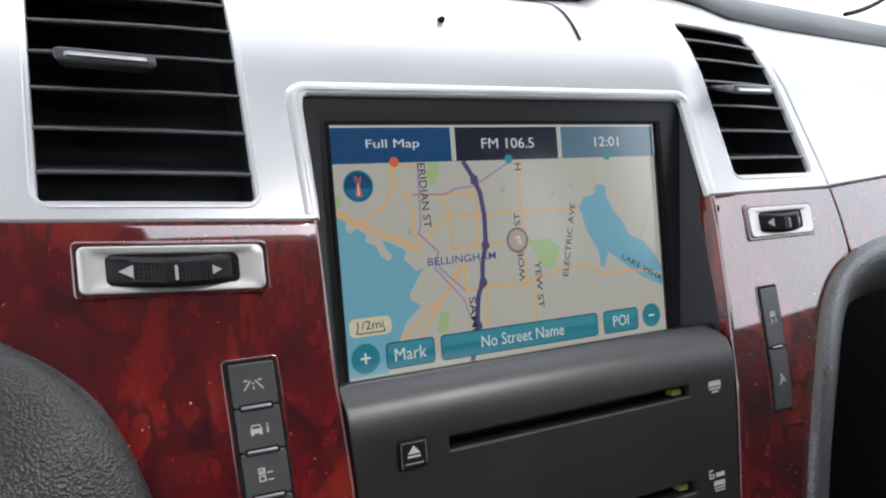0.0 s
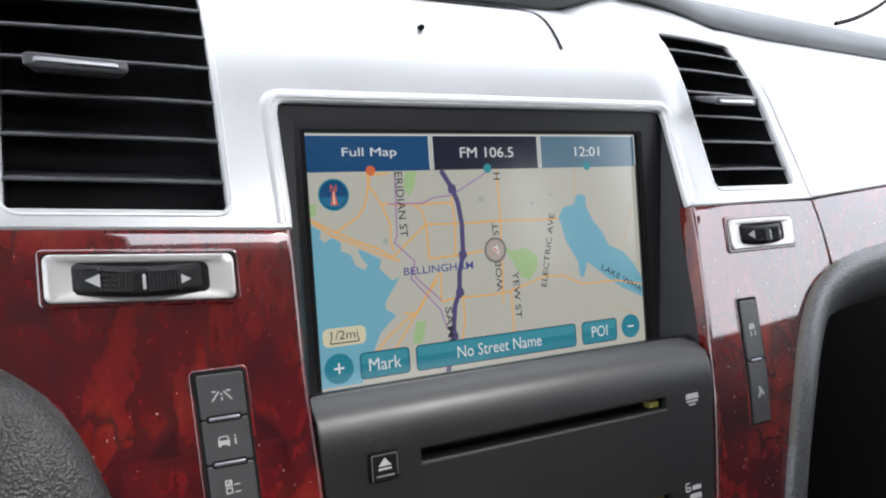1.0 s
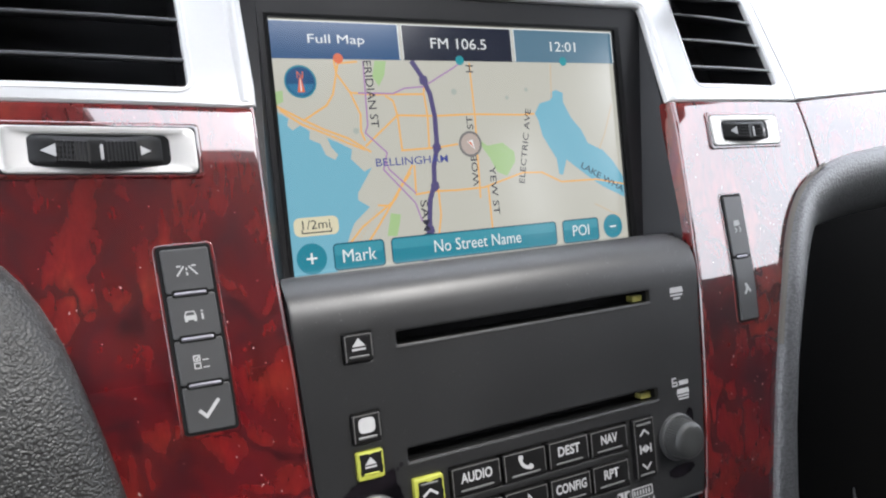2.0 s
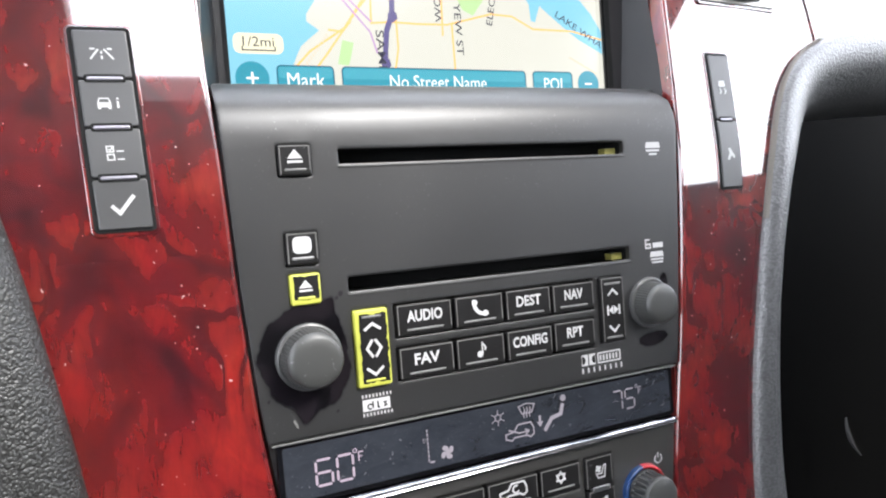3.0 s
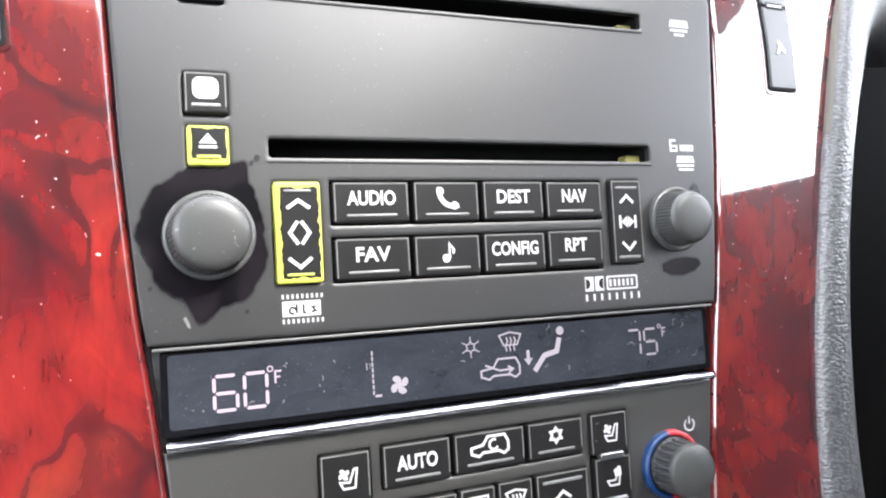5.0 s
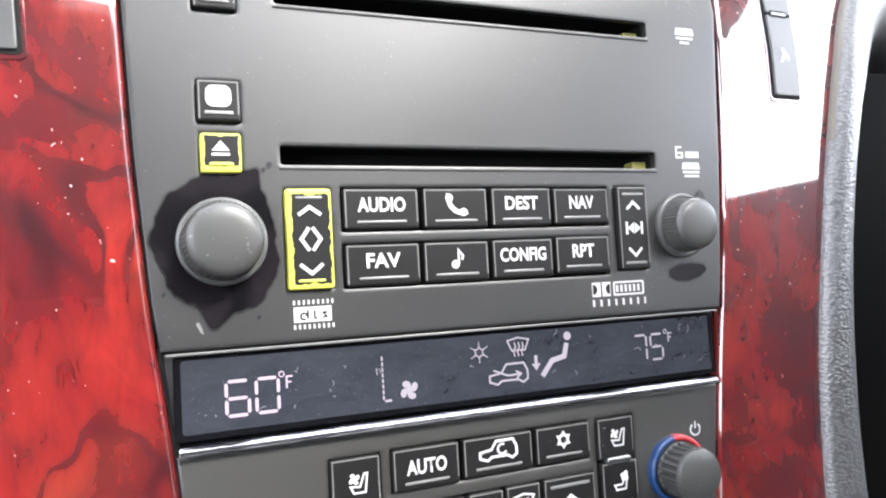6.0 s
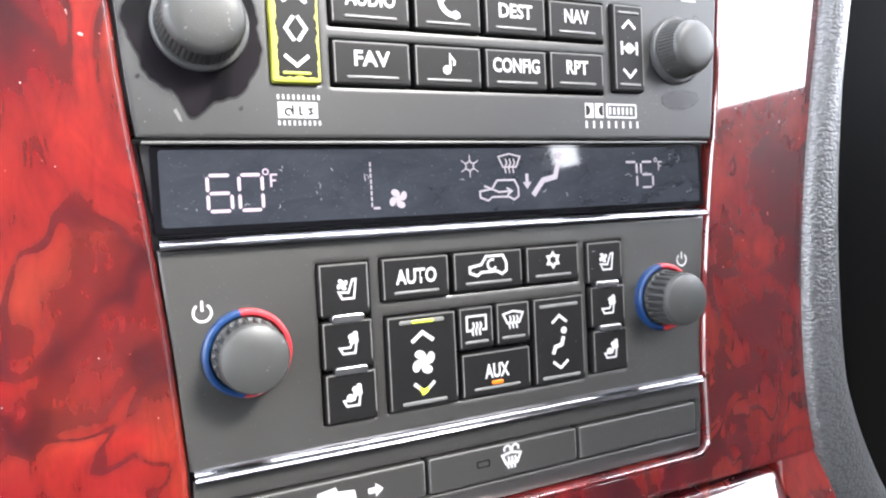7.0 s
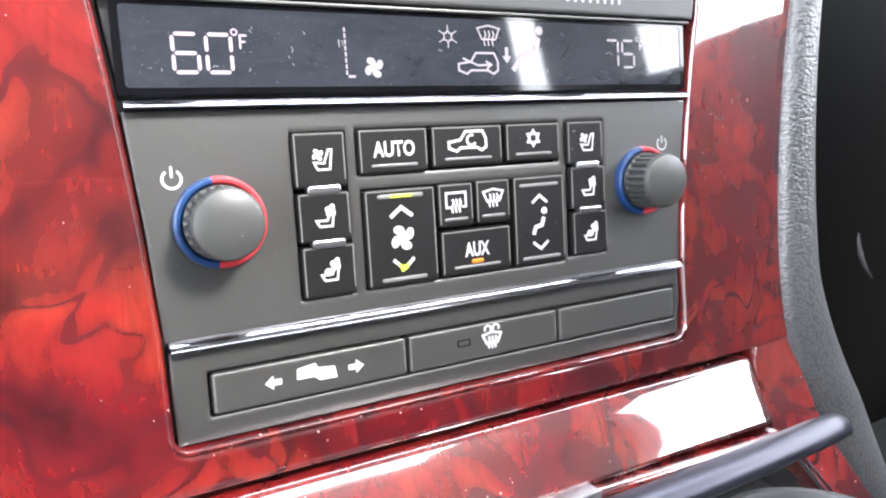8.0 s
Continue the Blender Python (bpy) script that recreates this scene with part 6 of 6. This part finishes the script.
def swept(runs):
    bm = bmesh.new()
    rows = [[bm.verts.new(p) for p in r] for r in runs]
    for a, b in zip(rows, rows[1:]):
        for k in range(len(a) - 1):
            bm.faces.new((a[k], a[k + 1], b[k + 1], b[k]))
    return bm


COVER_RUN = ((10, -178.0), (3.5, -177.6), (1.6, -178.4), (0.2, -180.4), (-2.3, -185.2), (-5.2, -190.8), (-7.8, -196.0), (-9.4, -198.8), (-9.2, -200.4), (-6, -201.4), (10, -202.0))
runs = []
for x in [-150 + 6 * k for k in range(44)] + [112, 115, 116.5, 117.5, 118.3, 119.1, 119.9, 120.6]:
    roll = 0.55 * max(0.0, x - 115.5) ** 1.9  # the end rolls back into the crease beside the cheek
    runs.append([(x, y + roll, z) for y, z in COVER_RUN])
part("cover", skewed(swept(runs)), WOOD, cov, "glossy burl wood cover")
# the strip under the cover leaves a slit that opens towards its end
runs = []
for k in range(46):
    x = -150 + 6 * k if k < 45 else 117
    slit = 2.2 * max(0.0, min(1.0, (x - 20) / 80))
    runs.append([(x, y, z - slit) for y, z in ((-2, -201.2), (-10.6, -200.8), (-11.8, -201.1), (-12.8, -202.2), (-13.2, -204.0), (-12.4, -206.5), (-6, -208.5), (10, -209))])
part("lower_strip", skewed(swept(runs)), WOOD, cov, "narrow burl wood strip under the slit")
bm = bmesh.new()
rows = []
for i in range(49):
    u = -1 + 2 * i / 48
    x = MID + 146.5 * u
    e = math.sqrt(max(0.0, 1 - abs(u) ** 24))
    yc, zc = -27 + 5 * u * u, -202.0 + 0.6 * u
    rows.append([bm.verts.new((x, yc + 6.0 * e * math.cos(a), zc + 4.3 * e * math.sin(a) + 0.12 * 7.5 * math.cos(a))) for a in (2 * math.pi * k / 20 for k in range(20))])
for a, b in zip(rows, rows[1:]):
    for k in range(20):
        bm.faces.new((a[k], a[(k + 1) % 20], b[(k + 1) % 20], b[k]))
bm.faces.new(rows[0])
bm.faces.new(rows[-1])
part("grip_bar", skewed(bm), grain(mat("gunmetal_bar", (0.03, 0.03, 0.042), 0.3, 0.55), 1800.0, 0.05), cov, "dark satin grip bar")
part("satin_strip", skewed(pad(-12, 31.5, -203.4, -200.0, -14.6, -8, 1.2, 0.7)), SATIN, cov, "short satin metal strip on the cover's lower edge")
# wooden cheek between the cover and the leather, running on down the console


def cheek(x, z):
    return 1.9 + (z + 178.4) * 0.25


side = [(122.5, -172.5), (139.5, -170.5), (142.4, -180), (145.3, -189), (147.6, -200), (152.2, -213), (160.5, -226), (171.5, -243), (185, -262), (166, -262), (147.5, -236), (134, -217.5), (127, -208), (121.8, -200), (121.6, -180)]
sheet("wood_trim", plate(side, [], cheek, 12, 5.0, 1.0), WOOD, "glossy burl wood cheek beside the bin cover", "wood trim")
for off in (0.0, 3.0):
    line = [(130.2 + off + 0.74 * d, -213 - d) for d in (0, 6, 12, 18, 26, 36, 46)]
    runs = [[(x + a, cheek(x, z) + b, z) for a, b in ((-0.8, 1.0), (-0.6, -0.7), (0, -1.1), (0.6, -0.7), (0.8, 1.0))] for x, z in line]
    sheet("trim", swept(runs), SATIN, "thin satin edging on the lower console", "trim")
bm = bmesh.new()
bmesh.ops.create_grid(bm, x_segments=10, y_segments=10, size=1)
for v in bm.verts:
    u, w = v.co.x, v.co.y
    v.co = (MID + 128 * u, -60 + 90 * w, -222 - 14 * (1 - w) - 6 * (1 - u * u))
sheet("console_floor", bm, grain(mat("grey_rubber", (0.03, 0.03, 0.031), 0.6), 900.0, 0.2), "dark rubber tray of the lower console", "console")
cup = thing("cup_holder", 96, -40, -222, "round dark rubber cup holder in the lower console", "cup holder")
bm = bmesh.new()
prev = None
g = []
for r, h in ((33, -16), (33, -6), (31, -3.5), (28, -3.5), (26.5, -6), (26, -22), (8, -24)):
    g.append([bm.verts.new((96 + r * math.cos(2 * math.pi * k / 40), -42 + r * math.sin(2 * math.pi * k / 40), -216 + h)) for k in range(40)])
for a, b in zip(g, g[1:]):
    for k in range(40):
        bm.faces.new((a[k], a[(k + 1) % 40], b[(k + 1) % 40], b[k]))
bm.faces.new(g[-1])
part("ring", bm, grain(mat("cup_rubber", (0.045, 0.045, 0.046), 0.45), 900.0, 0.2), cup)


# ---- the cabin that closes the place: unseen, its openings set to shape light and reflections ----
def block(name, lo, hi, material, label, category):
    bm = bmesh.new()
    bmesh.ops.create_cube(bm, size=1)
    for v in bm.verts:
        v.co = [(a + b) / 2 + c * (b - a) for a, b, c in zip(lo, hi, v.co)]
    me = bpy.data.meshes.new(name)
    bm.to_mesh(me)
    bm.free()
    me.materials.append(material)
    return tagged(new(name, me), label, category, "", "structure")


def slab(name, quad, thick, material, label, category):
    """A leaning slab through four corners."""
    bm = bmesh.new()
    q = [Vector(p) for p in quad]
    n = (q[1] - q[0]).cross(q[2] - q[0]).normalized() * thick
    a, b = [bm.verts.new(p) for p in q], [bm.verts.new(p + n) for p in q]
    bm.faces.new(a)
    bm.faces.new(list(reversed(b)))
    for k in range(4):
        bm.faces.new((a[k], a[(k + 1) % 4], b[(k + 1) % 4], b[k]))
    bmesh.ops.recalc_face_normals(bm, faces=bm.faces)
    me = bpy.data.meshes.new(name)
    bm.to_mesh(me)
    bm.free()
    me.materials.append(material)
    return tagged(new(name, me), label, category, "", "structure")


BELT, ROOF, WIDE_X = 0.85, 1.3, 0.78
block("floor", (-WIDE_X, -2.6, -0.05), (WIDE_X, 0.55, 0.0), CARPET, "black carpet of the cabin floor", "floor")
for s, tag in ((-1, "wall_left"), (1, "wall_right")):
    x0, x1 = sorted((s * WIDE_X, s * (WIDE_X + 0.06)))
    if s > 0:
        door = block(tag, (x0, -2.6, -0.05), (x1, 0.95, BELT), DOORSKIN, "dark vinyl door panel under the side windows", "door panel")
        for v in door.data.vertices:  # the window line falls towards the bonnet
            if v.co.z > 0.5:
                v.co.z = 0.708 - 0.275 * v.co.y
    else:
        # the driver's door stands open
        block(tag, (x0, -2.6, -0.05), (x1, -0.9, BELT), DOORSKIN, "dark vinyl panel behind the open door", "door panel")
        block(tag, (x0, 0.3, -0.05), (x1, 0.75, BELT), DOORSKIN, "dark footwell side ahead of the open door", "door panel")
        block("door_sill", (x0, -0.9, -0.05), (x1, 0.3, 0.1), DOORSKIN, "dark sill of the open door", "door sill")
    block("pillar", (x0, -1.35 if s < 0 else -0.98, BELT), (x1, -1.25 if s < 0 else -0.765, ROOF), CLOTH, "pillar between the side windows", "pillar")
    # unseen; drawn forward to keep the rear sky out of the trim's reflections
    block("pillar", (x0, -2.6, BELT), (x1, -1.8 if s < 0 else -1.15, ROOF), CLOTH if s < 0 else DOORSKIN, "rear pillar", "pillar")
    block("roof_rail", (x0, -2.6, ROOF - (0.09 if s < 0 else 0.03)), (x1, -0.1, ROOF), CLOTH, "cloth roof rail over the side windows", "roof rail")
    slab("pillar", [(s * WIDE_X, 0.27 if s > 0 else 0.6, 0.86), (s * WIDE_X, 0.32 if s > 0 else 0.64, 0.86), (s * WIDE_X, 0.02, ROOF), (s * WIDE_X, -0.03, ROOF)], 0.05 * s, CLOTH, "leaning windscreen pillar", "pillar")
block("wall_front", (-WIDE_X, 0.5, -0.05), (WIDE_X, 0.55, 0.84), CARPET, "dark bulkhead in front of the dash", "bulkhead")
block("wall_rear", (-WIDE_X, -2.65, -0.05), (WIDE_X, -2.6, ROOF), DOORSKIN, "dark rear wall of the cabin", "wall")
# unseen sunroof opening, set off centre to shape its reflection in the wood
SUN_X, SUN_Y = (-0.26, 0.4), (-0.75, -0.36)
block("ceiling", (-WIDE_X, -2.65, ROOF), (WIDE_X, SUN_Y[0], ROOF + 0.05), CLOTH, "pale cloth headliner", "ceiling")
block("ceiling", (-WIDE_X, SUN_Y[1], ROOF), (WIDE_X, -0.02, ROOF + 0.05), CLOTH, "pale cloth headliner in front of the sunroof", "ceiling")
block("ceiling", (-WIDE_X, SUN_Y[0], ROOF), (SUN_X[0], SUN_Y[1], ROOF + 0.05), CLOTH, "pale cloth headliner beside the sunroof", "ceiling")
block("ceiling", (SUN_X[1], SUN_Y[0], ROOF), (WIDE_X, SUN_Y[1], ROOF + 0.05), CLOTH, "pale cloth headliner beside the sunroof", "ceiling")
glassy = mat("window_glass", (1, 1, 1), 0.0)
bsdf(glassy).inputs["Transmission Weight"].default_value = 1.0
bsdf(glassy).inputs["IOR"].default_value = 1.05
ws = slab("windscreen", [(-WIDE_X, 0.62, 0.86), (WIDE_X, 0.62, 0.86), (WIDE_X, 0.0, ROOF), (-WIDE_X, 0.0, ROOF)], 0.005, glassy, "clear windscreen over the dashboard", "windscreen")
ws.visible_shadow = False
seal = thing("windscreen_seal", 700, 330, 372, "thin black rubber seal at the windscreen corner", "seal", kind="structure")
runs = []
for k in range(15):
    u = k / 14
    cx, cz = 690 + 125 * u, 366 + 22 * u + 26 * u * u
    runs.append([(cx, 330 + 3.0 * math.cos(a), cz + 3.0 * math.sin(a)) for a in (2 * math.pi * q / 8 for q in range(9))])
part("strip", swept(runs), DARK, seal)
block("ground", (-400, -400, -0.75), (400, 400, -0.6), ASPHALT, "grey asphalt yard outside the car", "ground")
